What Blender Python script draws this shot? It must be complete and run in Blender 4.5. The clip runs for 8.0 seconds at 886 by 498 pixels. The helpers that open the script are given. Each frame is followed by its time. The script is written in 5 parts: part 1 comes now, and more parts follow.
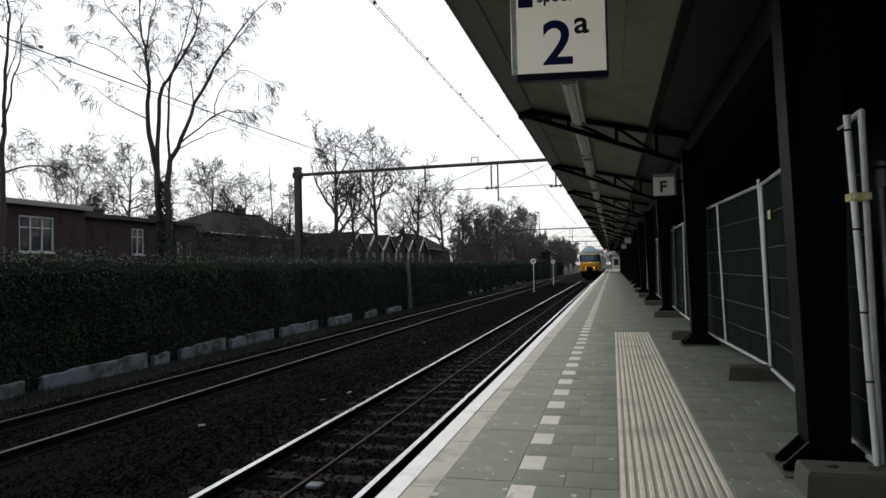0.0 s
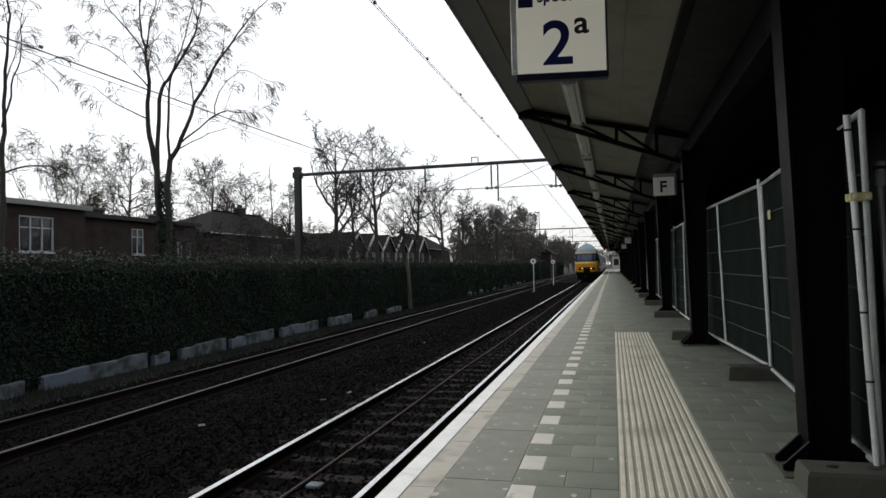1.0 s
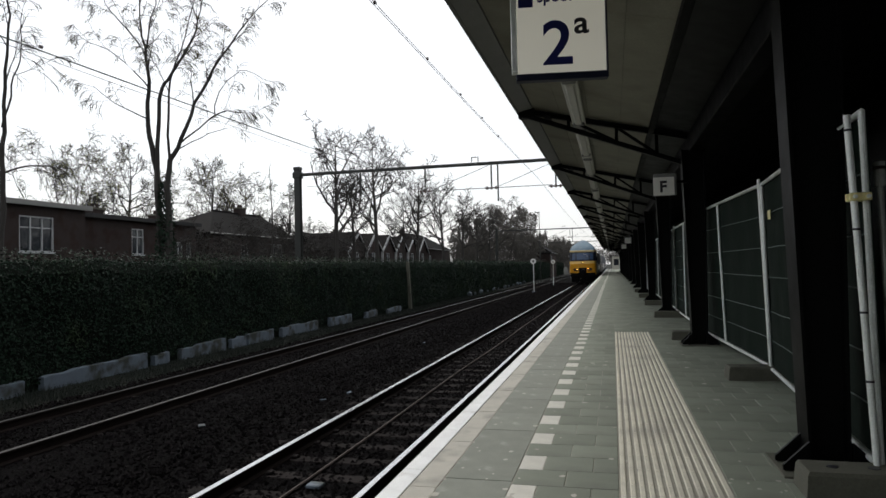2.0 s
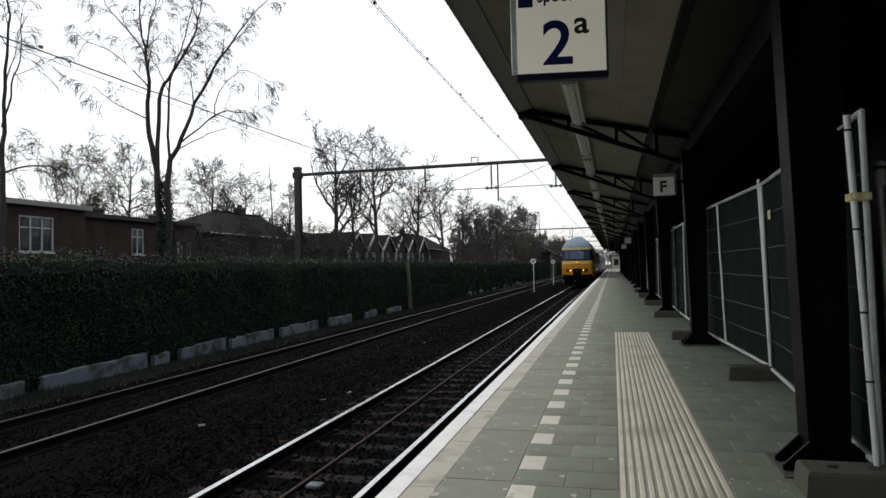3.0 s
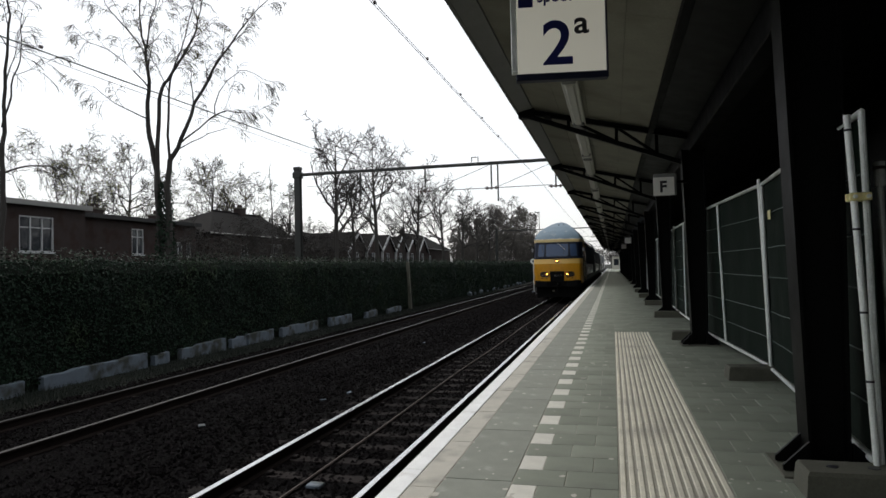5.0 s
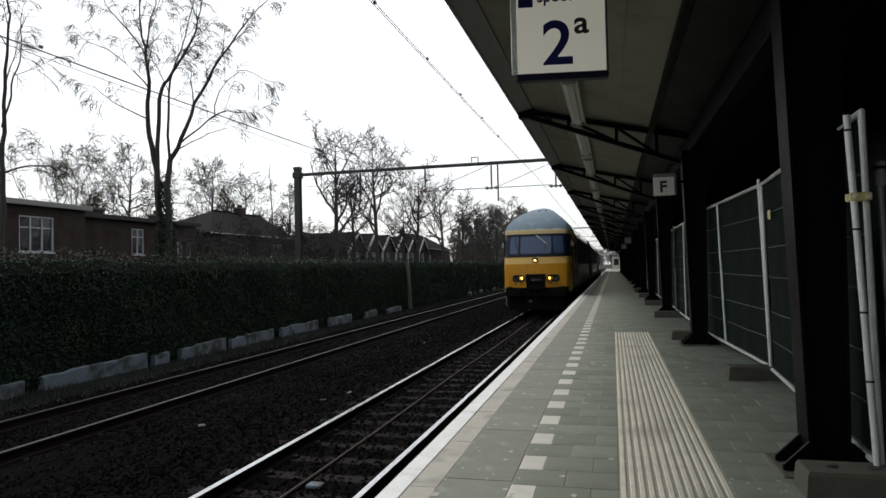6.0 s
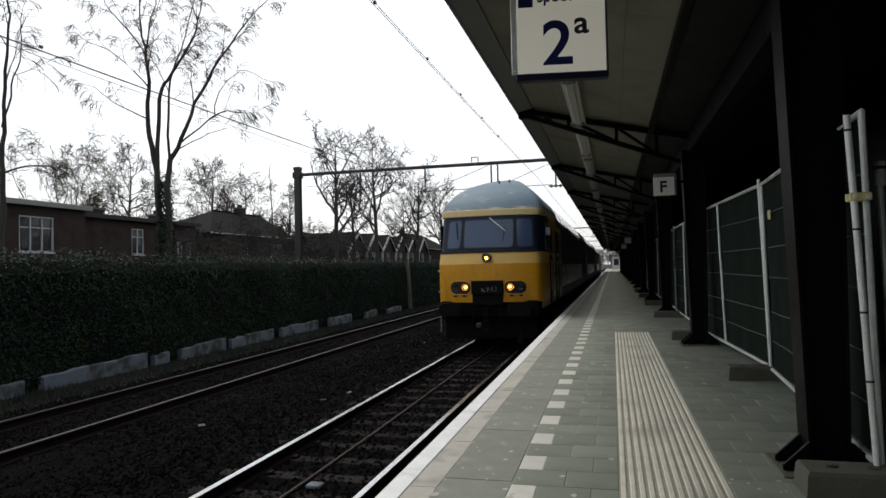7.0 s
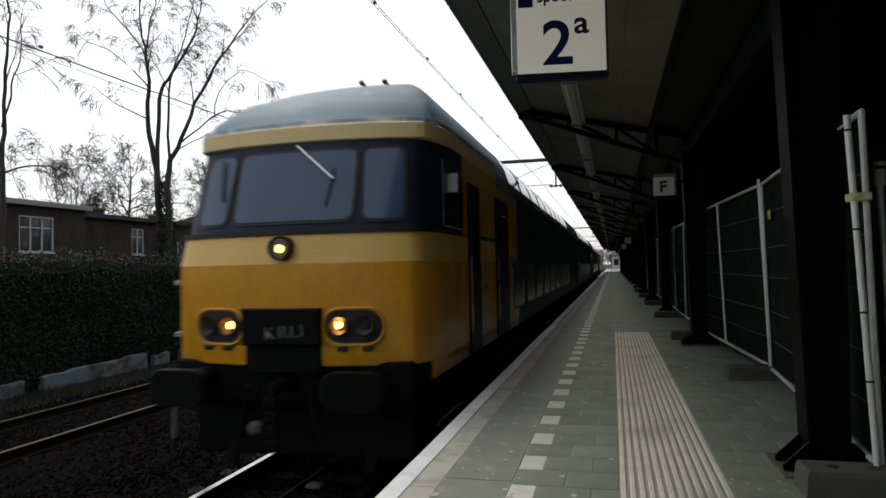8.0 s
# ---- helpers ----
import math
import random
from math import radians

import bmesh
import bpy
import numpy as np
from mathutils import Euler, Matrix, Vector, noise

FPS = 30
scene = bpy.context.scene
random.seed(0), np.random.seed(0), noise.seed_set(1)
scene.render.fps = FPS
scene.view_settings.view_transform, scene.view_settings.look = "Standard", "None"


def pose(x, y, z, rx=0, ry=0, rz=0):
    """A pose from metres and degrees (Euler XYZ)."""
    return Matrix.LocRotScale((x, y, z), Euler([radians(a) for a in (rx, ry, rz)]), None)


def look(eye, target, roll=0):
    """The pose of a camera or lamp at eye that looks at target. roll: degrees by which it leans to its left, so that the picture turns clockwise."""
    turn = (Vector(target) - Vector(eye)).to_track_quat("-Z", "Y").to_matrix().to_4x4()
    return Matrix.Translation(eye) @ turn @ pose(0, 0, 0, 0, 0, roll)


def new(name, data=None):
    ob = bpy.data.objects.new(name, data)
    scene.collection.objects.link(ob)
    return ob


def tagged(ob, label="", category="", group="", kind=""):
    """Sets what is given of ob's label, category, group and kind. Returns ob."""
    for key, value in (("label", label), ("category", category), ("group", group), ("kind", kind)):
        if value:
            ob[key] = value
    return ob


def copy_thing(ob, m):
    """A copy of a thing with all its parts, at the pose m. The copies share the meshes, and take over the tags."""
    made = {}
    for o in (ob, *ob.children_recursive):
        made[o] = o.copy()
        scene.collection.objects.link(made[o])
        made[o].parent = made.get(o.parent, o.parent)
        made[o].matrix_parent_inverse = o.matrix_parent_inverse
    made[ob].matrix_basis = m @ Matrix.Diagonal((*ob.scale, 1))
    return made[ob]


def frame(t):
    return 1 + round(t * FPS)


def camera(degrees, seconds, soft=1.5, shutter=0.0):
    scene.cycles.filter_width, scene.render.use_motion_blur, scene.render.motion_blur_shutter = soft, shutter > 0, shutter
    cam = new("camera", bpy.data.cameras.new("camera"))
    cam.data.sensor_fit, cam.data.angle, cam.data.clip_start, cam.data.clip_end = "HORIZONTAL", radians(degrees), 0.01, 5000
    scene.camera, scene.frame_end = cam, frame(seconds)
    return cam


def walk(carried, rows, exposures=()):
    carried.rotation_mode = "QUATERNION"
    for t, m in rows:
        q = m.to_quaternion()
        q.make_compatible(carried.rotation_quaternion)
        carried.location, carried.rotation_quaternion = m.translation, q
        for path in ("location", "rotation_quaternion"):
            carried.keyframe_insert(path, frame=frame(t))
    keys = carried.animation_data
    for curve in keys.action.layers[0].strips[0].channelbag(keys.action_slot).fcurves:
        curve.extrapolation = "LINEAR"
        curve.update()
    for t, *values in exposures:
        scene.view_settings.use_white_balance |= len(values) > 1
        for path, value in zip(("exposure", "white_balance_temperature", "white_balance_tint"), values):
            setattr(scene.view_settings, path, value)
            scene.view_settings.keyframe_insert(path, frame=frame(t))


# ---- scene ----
# Platform level is z = 0, the track runs along y, x points away from the track.
EYE = (0.0, 0.0, 1.25)
cam = camera(67.2, 8.0, soft=1.5, shutter=0.3)
VIEW = look(EYE, (-0.24569 * 10, 0.96895 * 10, 1.25 + 0.27864), -1.32)
walk(cam, [(0.0, VIEW), (8.0, VIEW)])

# ---- world and light ----
world = bpy.data.worlds.new("sky")
scene.world = world
world.use_nodes = True
wt = world.node_tree
wt.nodes.clear()
sky = wt.nodes.new("ShaderNodeTexSky")
sky.sky_type = "NISHITA"
sky.sun_disc = False
sky.sun_elevation, sky.sun_rotation = radians(54), radians(-40)
sky.air_density, sky.dust_density, sky.ozone_density = 1.0, 2.0, 1.0
wbg = wt.nodes.new("ShaderNodeBackground")
wbg.inputs["Strength"].default_value = 0.145
wout = wt.nodes.new("ShaderNodeOutputWorld")
cloud = wt.nodes.new("ShaderNodeHueSaturation")     # thin overcast greys the sky
cloud.inputs["Saturation"].default_value = 0.3
wt.links.new(sky.outputs[0], cloud.inputs["Color"])
veil = wt.nodes.new("ShaderNodeMix")                # even white cloud over the clear gradient
veil.data_type = "RGBA"
veil.inputs[0].default_value = 0.4
veil.inputs[7].default_value = (8.0, 8.1, 8.2, 1)
wt.links.new(cloud.outputs[0], veil.inputs[6])
wt.links.new(veil.outputs[2], wbg.inputs["Color"])
wt.links.new(wbg.outputs[0], wout.inputs["Surface"])
sun = new("sun", bpy.data.lights.new("sun", "SUN"))
sun.data.energy, sun.data.angle, sun.data.color = 1.3, radians(25), (1.0, 0.95, 0.88)
sun.matrix_world = look((0, 0, 40), (Vector((0, 0, 40)) - Vector((-0.38, 0.45, 0.81))))
scene.view_settings.exposure = 0.02


# ---- materials ----
def material(name, colour, rough=0.6, metal=0.0, vary=0.25, scale=8.0, fine=90.0, bump=0.2, spread=0.0,
             island=0.0, second=None, second_at=0.55, second_scale=1.5, coat=0.0, depth=0.004, gloss=0.5, stretch=(1, 1, 1)):
    """Painted or natural surface: two scales of noise, optional patches of a second colour, bump, variation by object or island."""
    m = bpy.data.materials.new(name)
    m.use_nodes = True
    n, l = m.node_tree.nodes, m.node_tree.links
    bsdf = n["Principled BSDF"]
    tc = n.new("ShaderNodeTexCoord")
    mp = n.new("ShaderNodeMapping")
    mp.inputs["Scale"].default_value = stretch
    geo = n.new("ShaderNodeNewGeometry")
    l.new(geo.outputs["Position"] if not spread else tc.outputs["Object"], mp.inputs["Vector"])
    big, small = n.new("ShaderNodeTexNoise"), n.new("ShaderNodeTexNoise")
    big.inputs["Scale"].default_value, big.inputs["Detail"].default_value = scale, 5
    small.inputs["Scale"].default_value, small.inputs["Detail"].default_value = fine, 4
    l.new(mp.outputs[0], big.inputs["Vector"])
    l.new(mp.outputs[0], small.inputs["Vector"])
    add = n.new("ShaderNodeMath")
    add.operation = "MULTIPLY_ADD"
    l.new(big.outputs["Fac"], add.inputs[0])
    add.inputs[1].default_value = 1.0
    l.new(small.outputs["Fac"], add.inputs[2])
    ramp = n.new("ShaderNodeMapRange")
    ramp.inputs["From Min"].default_value, ramp.inputs["From Max"].default_value = 0.6, 1.4
    ramp.inputs["To Min"].default_value, ramp.inputs["To Max"].default_value = 1 - vary, 1 + vary
    l.new(add.outputs[0], ramp.inputs["Value"])
    value = ramp.outputs[0]
    for amount, source in ((spread, "object"), (island, "island")):
        if amount:
            node = n.new("ShaderNodeObjectInfo") if source == "object" else geo
            r2 = n.new("ShaderNodeMapRange")
            r2.inputs["To Min"].default_value, r2.inputs["To Max"].default_value = 1 - amount, 1 + amount
            l.new(node.outputs["Random" if source == "object" else "Random Per Island"], r2.inputs["Value"])
            mul = n.new("ShaderNodeMath")
            mul.operation = "MULTIPLY"
            l.new(value, mul.inputs[0])
            l.new(r2.outputs[0], mul.inputs[1])
            value = mul.outputs[0]
    base = n.new("ShaderNodeMix")
    base.data_type = "RGBA"
    base.inputs[6].default_value, base.inputs[7].default_value = (*colour, 1), (*(second or colour), 1)
    if second:
        patch = n.new("ShaderNodeTexNoise")
        patch.inputs["Scale"].default_value, patch.inputs["Detail"].default_value = second_scale, 6
        l.new(mp.outputs[0], patch.inputs["Vector"])
        pr = n.new("ShaderNodeMapRange")
        pr.inputs["From Min"].default_value, pr.inputs["From Max"].default_value = second_at - 0.06, second_at + 0.1
        l.new(patch.outputs["Fac"], pr.inputs["Value"])
        l.new(pr.outputs[0], base.inputs[0])
    else:
        base.inputs[0].default_value = 0.0
    scale_node = n.new("ShaderNodeVectorMath")
    scale_node.operation = "SCALE"
    l.new(base.outputs[2], scale_node.inputs[0])
    l.new(value, scale_node.inputs["Scale"])
    l.new(scale_node.outputs[0], bsdf.inputs["Base Color"])
    rr = n.new("ShaderNodeMapRange")
    rr.inputs["To Min"].default_value, rr.inputs["To Max"].default_value = max(rough - 0.12, 0.02), min(rough + 0.12, 1)
    l.new(big.outputs["Fac"], rr.inputs["Value"])
    l.new(rr.outputs[0], bsdf.inputs["Roughness"])
    bsdf.inputs["Metallic"].default_value = metal
    bsdf.inputs["Coat Weight"].default_value = coat
    bsdf.inputs["Specular IOR Level"].default_value = gloss
    if bump:
        b = n.new("ShaderNodeBump")
        b.inputs["Strength"].default_value, b.inputs["Distance"].default_value = bump, depth
        l.new(small.outputs["Fac"], b.inputs["Height"])
        l.new(b.outputs[0], bsdf.inputs["Normal"])
    return m


def glowing(name, colour, strength):
    m = bpy.data.materials.new(name)
    m.use_nodes = True
    bsdf = m.node_tree.nodes["Principled BSDF"]
    bsdf.inputs["Base Color"].default_value = (*colour, 1)
    bsdf.inputs["Emission Color"].default_value = (*colour, 1)
    bsdf.inputs["Emission Strength"].default_value = strength
    return m


def glassy(name, colour, rough=0.05, transmission=0.0):
    m = bpy.data.materials.new(name)
    m.use_nodes = True
    bsdf = m.node_tree.nodes["Principled BSDF"]
    bsdf.inputs["Base Color"].default_value = (*colour, 1)
    bsdf.inputs["Roughness"].default_value = rough
    bsdf.inputs["Transmission Weight"].default_value = transmission
    bsdf.inputs["IOR"].default_value = 1.5
    return m


M_TILE = material("concrete_paver", (0.21, 0.234, 0.186), 0.75, vary=0.18, scale=5, fine=160, bump=0.3, spread=0.14, second=(0.165, 0.174, 0.146), second_at=0.58, second_scale=2.2)
M_TILES = material("concrete_paver_joined", (0.21, 0.234, 0.186), 0.75, vary=0.18, scale=5, fine=160, bump=0.3, island=0.14, second=(0.165, 0.174, 0.146), second_at=0.58, second_scale=2.2)
M_WHITE_TILE = material("white_paver", (0.62, 0.61, 0.55), 0.7, vary=0.16, scale=9, fine=160, bump=0.2, spread=0.06)
M_WHITE_TILES = material("white_paver_joined", (0.62, 0.61, 0.55), 0.7, vary=0.16, scale=9, fine=160, bump=0.2, island=0.06)
# Grooves coloured far darker than the ribs, deepening the shade between them
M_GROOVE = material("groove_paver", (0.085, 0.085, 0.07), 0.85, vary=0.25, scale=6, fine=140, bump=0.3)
M_SLAB = material("blotchy_slab", (0.215, 0.23, 0.195), 0.75, vary=0.22, scale=7, fine=120, bump=0.35, spread=0.06, second=(0.4, 0.4, 0.36), second_at=0.66, second_scale=5)
M_TACTILE = material("ribbed_paver", (0.68, 0.655, 0.545), 0.75, vary=0.22, scale=6, fine=140, bump=0.3, second=(0.45, 0.43, 0.37), second_at=0.6)
M_EDGE = material("white_edge_paint", (0.8, 0.82, 0.82), 0.55, vary=0.14, scale=7, fine=110, bump=0.15, second=(0.5, 0.5, 0.48), second_at=0.66, second_scale=4)
M_COPING = material("coping_concrete", (0.45, 0.435, 0.38), 0.75, vary=0.18, scale=5, fine=120, bump=0.3, second=(0.27, 0.26, 0.23), second_at=0.6, second_scale=3)
M_JOINT = material("joint_sand", (0.34, 0.33, 0.28), 0.95, vary=0.3, scale=20, fine=200)
M_CONCRETE = material("rough_concrete", (0.105, 0.104, 0.08), 0.85, vary=0.25, scale=4, fine=80, bump=0.4, second=(0.06, 0.06, 0.045), second_at=0.58)
M_OLD_WHITE = material("flaking_whitewash", (0.125, 0.155, 0.19), 0.8, vary=0.2, scale=4, fine=60, bump=0.4, second=(0.04, 0.045, 0.038), second_at=0.52, second_scale=2.5)
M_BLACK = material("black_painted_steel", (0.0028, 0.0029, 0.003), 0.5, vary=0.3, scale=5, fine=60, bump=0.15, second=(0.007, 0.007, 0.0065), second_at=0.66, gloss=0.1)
M_GALV = material("galvanised_tube", (0.8, 0.83, 0.8), 0.42, 0.25, vary=0.2, scale=14, fine=120, bump=0.1)
M_CLOTH = material("dark_green_screen_cloth", (0.0095, 0.0165, 0.012), 0.85, vary=0.25, scale=3, fine=300, bump=0.3, depth=0.002, gloss=0.08)
M_CLOTH_LINE = material("pale_cloth_seam", (0.11, 0.14, 0.13), 0.85, vary=0.2, scale=6, fine=200)
# Bed darker than its stones, so its colour carries the shade between them
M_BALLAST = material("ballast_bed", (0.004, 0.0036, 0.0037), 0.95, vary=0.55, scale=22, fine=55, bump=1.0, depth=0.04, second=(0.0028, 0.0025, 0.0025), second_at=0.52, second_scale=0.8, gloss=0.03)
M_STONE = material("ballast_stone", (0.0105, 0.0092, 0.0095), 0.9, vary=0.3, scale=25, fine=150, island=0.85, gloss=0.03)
M_SLEEPER = material("weathered_sleeper", (0.018, 0.0155, 0.015), 0.9, vary=0.3, scale=6, fine=70, bump=0.5, spread=0.25, stretch=(0.3, 1, 1), gloss=0.05)
M_RAIL_SIDE = material("rusty_rail", (0.018, 0.0135, 0.012), 0.85, 0.0, vary=0.3, scale=14, fine=120, bump=0.3, gloss=0.05)
M_RAIL_TOP = material("polished_rail_head", (0.62, 0.63, 0.64), 0.24, 1.0, vary=0.1, scale=4, fine=60, bump=0.03, stretch=(1, 0.05, 1))
M_RAIL_DULL = material("dull_rail_head", (0.045, 0.044, 0.043), 0.34, 0.8, vary=0.25, scale=4, fine=60, bump=0.08, stretch=(1, 0.05, 1))
# Darker copy of the dull head: a missing sky reflection put into colour
M_RAIL_DIM = material("rusty_rail_head", (0.02, 0.018, 0.017), 0.55, 0.4, vary=0.25, scale=4, fine=60, bump=0.08, stretch=(1, 0.05, 1), gloss=0.3)
M_RUST = material("rusty_cable", (0.05, 0.036, 0.03), 0.85, vary=0.3, scale=20, fine=120)
M_GROUND = material("rough_ground", (0.01, 0.013, 0.009), 0.95, vary=0.4, scale=0.8, fine=25, bump=0.8, depth=0.03, second=(0.016, 0.014, 0.011), second_at=0.55, second_scale=0.5, gloss=0.2)
M_GRASS = material("grass_blades", (0.009, 0.015, 0.009), 0.8, vary=0.3, scale=2, fine=40, island=0.35, bump=0)
M_LEAF = material("hedge_leaf", (0.0115, 0.0245, 0.0145), 0.65, vary=0.4, scale=0.9, fine=9, island=0.45, bump=0, second=(0.022, 0.035, 0.017), second_at=0.6, second_scale=0.9, gloss=0.14)
M_HEDGE_CORE = material("hedge_twigs", (0.01, 0.013, 0.01), 0.95, vary=0.4, scale=3, fine=30, gloss=0.03)
M_BARK = material("tree_bark", (0.03, 0.027, 0.024), 0.9, vary=0.35, scale=6, fine=60, bump=0.5, stretch=(1, 1, 0.3))
M_FAR_BARK = material("pale_brown_bark", (0.085, 0.078, 0.07), 0.9, vary=0.35, scale=2, fine=30, bump=0.3)
M_BUD = material("spring_leaf", (0.26, 0.27, 0.1), 0.6, vary=0.2, scale=2, fine=20, island=0.35, bump=0)
M_BRICK = material("brown_brick_wall", (0.042, 0.033, 0.031), 0.85, vary=0.22, scale=2, fine=60, bump=0.3, second=(0.036, 0.024, 0.021), second_at=0.55, gloss=0.1)
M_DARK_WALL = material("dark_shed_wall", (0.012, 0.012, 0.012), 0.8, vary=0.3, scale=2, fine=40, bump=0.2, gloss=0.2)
M_ROOF_TILE = material("dark_roof_tiles", (0.013, 0.0125, 0.0125), 0.8, vary=0.25, scale=3, fine=50, bump=0.4, gloss=0.03)
M_TRIM = material("white_trim_paint", (0.75, 0.75, 0.72), 0.5, vary=0.1, scale=5, fine=60, bump=0.05)
M_PANE = glassy("window_glass", (0.02, 0.024, 0.03), 0.06)
M_SOFFIT = material("cream_canopy_boards", (0.285, 0.275, 0.215), 0.7, vary=0.2, scale=3, fine=60, bump=0.1, second=(0.205, 0.195, 0.15), second_at=0.56, second_scale=1.1)
M_FASCIA = material("grey_canopy_fascia", (0.2, 0.2, 0.19), 0.6, vary=0.2, scale=4, fine=60, bump=0.1)
M_ROOFING = material("bitumen_roofing", (0.05, 0.05, 0.05), 0.9, vary=0.2, scale=3, fine=60, gloss=0.03)
M_FITTING = material("cream_lamp_housing", (0.62, 0.61, 0.55), 0.5, vary=0.12, scale=6, fine=60, bump=0.05)
M_SIGN = material("white_sign_enamel", (0.8, 0.79, 0.74), 0.35, vary=0.06, scale=3, fine=40, bump=0.02)
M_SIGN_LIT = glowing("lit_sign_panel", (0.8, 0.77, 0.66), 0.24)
M_OLD_TRIM = material("grimy_white_paint", (0.38, 0.39, 0.4), 0.6, vary=0.15, scale=5, fine=60, bump=0.05)
M_BLUE = material("navy_sign_blue", (0.006, 0.01, 0.115), 0.4, vary=0.1, scale=5, fine=50, bump=0)
M_INK = material("black_lettering", (0.02, 0.02, 0.025), 0.5, vary=0.1, scale=5, fine=50, bump=0)
M_MAST = material("weathered_mast_steel", (0.04, 0.043, 0.04), 0.6, 0.3, vary=0.25, scale=5, fine=60, bump=0.15)
M_WIRE = material("oxidised_copper_wire", (0.06, 0.065, 0.06), 0.6, 0.5, vary=0.2, scale=5, fine=60, bump=0)
M_INSULATOR = material("brown_porcelain", (0.05, 0.03, 0.025), 0.3, vary=0.15, scale=8, fine=60, bump=0)
M_YELLOW = material("yellow_train_paint", (0.7, 0.33, 0.01), 0.4, vary=0.16, scale=2.5, fine=30, bump=0.04, coat=0.3, spread=0.001, second=(0.52, 0.24, 0.015), second_at=0.6, stretch=(1.6, 1.6, 0.45))
# Paler copy of the yellow: light on the upward-leaning band is in its colour
M_SKYLIT_YELLOW = material("pale_yellow_band", (0.72, 0.46, 0.12), 0.45, vary=0.1, scale=2, fine=30, bump=0.04, spread=0.001)
M_VISOR = material("faded_cream_yellow", (0.72, 0.56, 0.27), 0.5, vary=0.12, scale=2, fine=30, bump=0.04, spread=0.001)
M_ROOF_GREY = material("blue_grey_roof_paint", (0.115, 0.175, 0.225), 0.6, vary=0.16, scale=2.5, fine=40, bump=0.06, spread=0.001, second=(0.2, 0.25, 0.28), second_at=0.66, second_scale=3, gloss=0.25)
M_ROOF_DARK = material("sooty_roof_paint", (0.02, 0.03, 0.03), 0.55, vary=0.2, scale=3, fine=40, bump=0.06, spread=0.001)
# Also laid on coach sides that only look dark in shade
M_NAVY = material("dark_blue_train_paint", (0.012, 0.018, 0.04), 0.5, vary=0.2, scale=3, fine=40, bump=0.03, spread=0.001, gloss=0.2)
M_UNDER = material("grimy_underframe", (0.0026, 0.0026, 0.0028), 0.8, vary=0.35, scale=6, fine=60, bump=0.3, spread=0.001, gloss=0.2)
M_RUBBER = material("black_rubber", (0.012, 0.012, 0.012), 0.6, vary=0.2, scale=8, fine=60, spread=0.001)
# Base colour carries the blue-grey of the sky reflected in the windscreen
M_SCREEN = glassy("windscreen_glass", (0.055, 0.09, 0.165), 0.12)
# Dark, dull copy of the window glass, imitating reflections of the dark canopy
M_COACH_PANE = glassy("dark_coach_glass", (0.006, 0.008, 0.01), 0.2)
M_COACH_PANE.node_tree.nodes["Principled BSDF"].inputs["Specular IOR Level"].default_value = 0.12
M_CHROME = material("dull_chrome", (0.6, 0.6, 0.6), 0.3, 1.0, vary=0.1, scale=8, fine=60, bump=0.02, spread=0.001)
M_CHALK = material("chalk_marks", (0.35, 0.35, 0.36), 0.9, vary=0.4, scale=30, fine=90, spread=0.001)
M_LAMP = glowing("headlamp_glow", (1.0, 0.41, 0.06), 14.0)
M_LENS = glassy("headlamp_lens", (0.14, 0.11, 0.085), 0.12)


# ---- building helpers ----
def part(name, bm, mat, parent=None, label="", smooth=False, kind=""):
    """Links a bmesh as one mesh object under a thing or part."""
    me = bpy.data.meshes.new(name)
    bm.to_mesh(me)
    bm.free()
    for mm in (mat if isinstance(mat, (list, tuple)) else (mat,)):
        me.materials.append(mm)
    if smooth:
        for p in me.polygons:
            p.use_smooth = True
    ob = new(name, me)
    if parent is not None:
        ob.parent = parent
    return tagged(ob, label=label, kind=kind)


def empty(name, at, label, category, group="", kind=""):
    ob = new(name)
    ob.location = at
    ob.empty_display_size = 0.2
    return tagged(ob, label=label, category=category, group=group, kind=kind)


def box(bm, x0, x1, y0, y1, z0, z1, bevel=0.0, m=None):
    """A box between the given planes, with bevelled edges."""
    r = bmesh.ops.create_cube(bm, size=1)
    vs = r["verts"]
    for v in vs:
        v.co = Vector(((x0 + x1) / 2 + v.co.x * (x1 - x0), (y0 + y1) / 2 + v.co.y * (y1 - y0), (z0 + z1) / 2 + v.co.z * (z1 - z0)))
        if m:
            v.co = m @ v.co
    if bevel:
        es = list({e for v in vs for e in v.link_edges})
        bmesh.ops.bevel(bm, geom=es, offset=bevel, segments=1, affect="EDGES")
    return bm


def boxed(*a, **k):
    return box(bmesh.new(), *a, **k)


def tube(bm, a, b, r0, r1=None, n=8, caps=True):
    """A tapered round bar from a to b."""
    a, b = Vector(a), Vector(b)
    r1 = r0 if r1 is None else r1
    q = (b - a).to_track_quat("Z", "Y")
    rings = []
    for p, r in ((a, r0), (b, r1)):
        rings.append([bm.verts.new(p + q @ Vector((r * math.cos(i * math.tau / n), r * math.sin(i * math.tau / n), 0))) for i in range(n)])
    for i in range(n):
        bm.faces.new((rings[0][i], rings[0][(i + 1) % n], rings[1][(i + 1) % n], rings[1][i]))
    if caps:
        bm.faces.new(rings[0][::-1])
        bm.faces.new(rings[1])
    return bm


def bar(bm, a, b, w, h, bevel=0.0):
    """A rectangular bar from a to b, w wide sideways and h high."""
    a, b = Vector(a), Vector(b)
    d = b - a
    q = d.to_track_quat("Y", "Z")
    m = Matrix.Translation((a + b) / 2) @ q.to_matrix().to_4x4()
    return box(bm, -w / 2, w / 2, -d.length / 2, d.length / 2, -h / 2, h / 2, bevel, m)


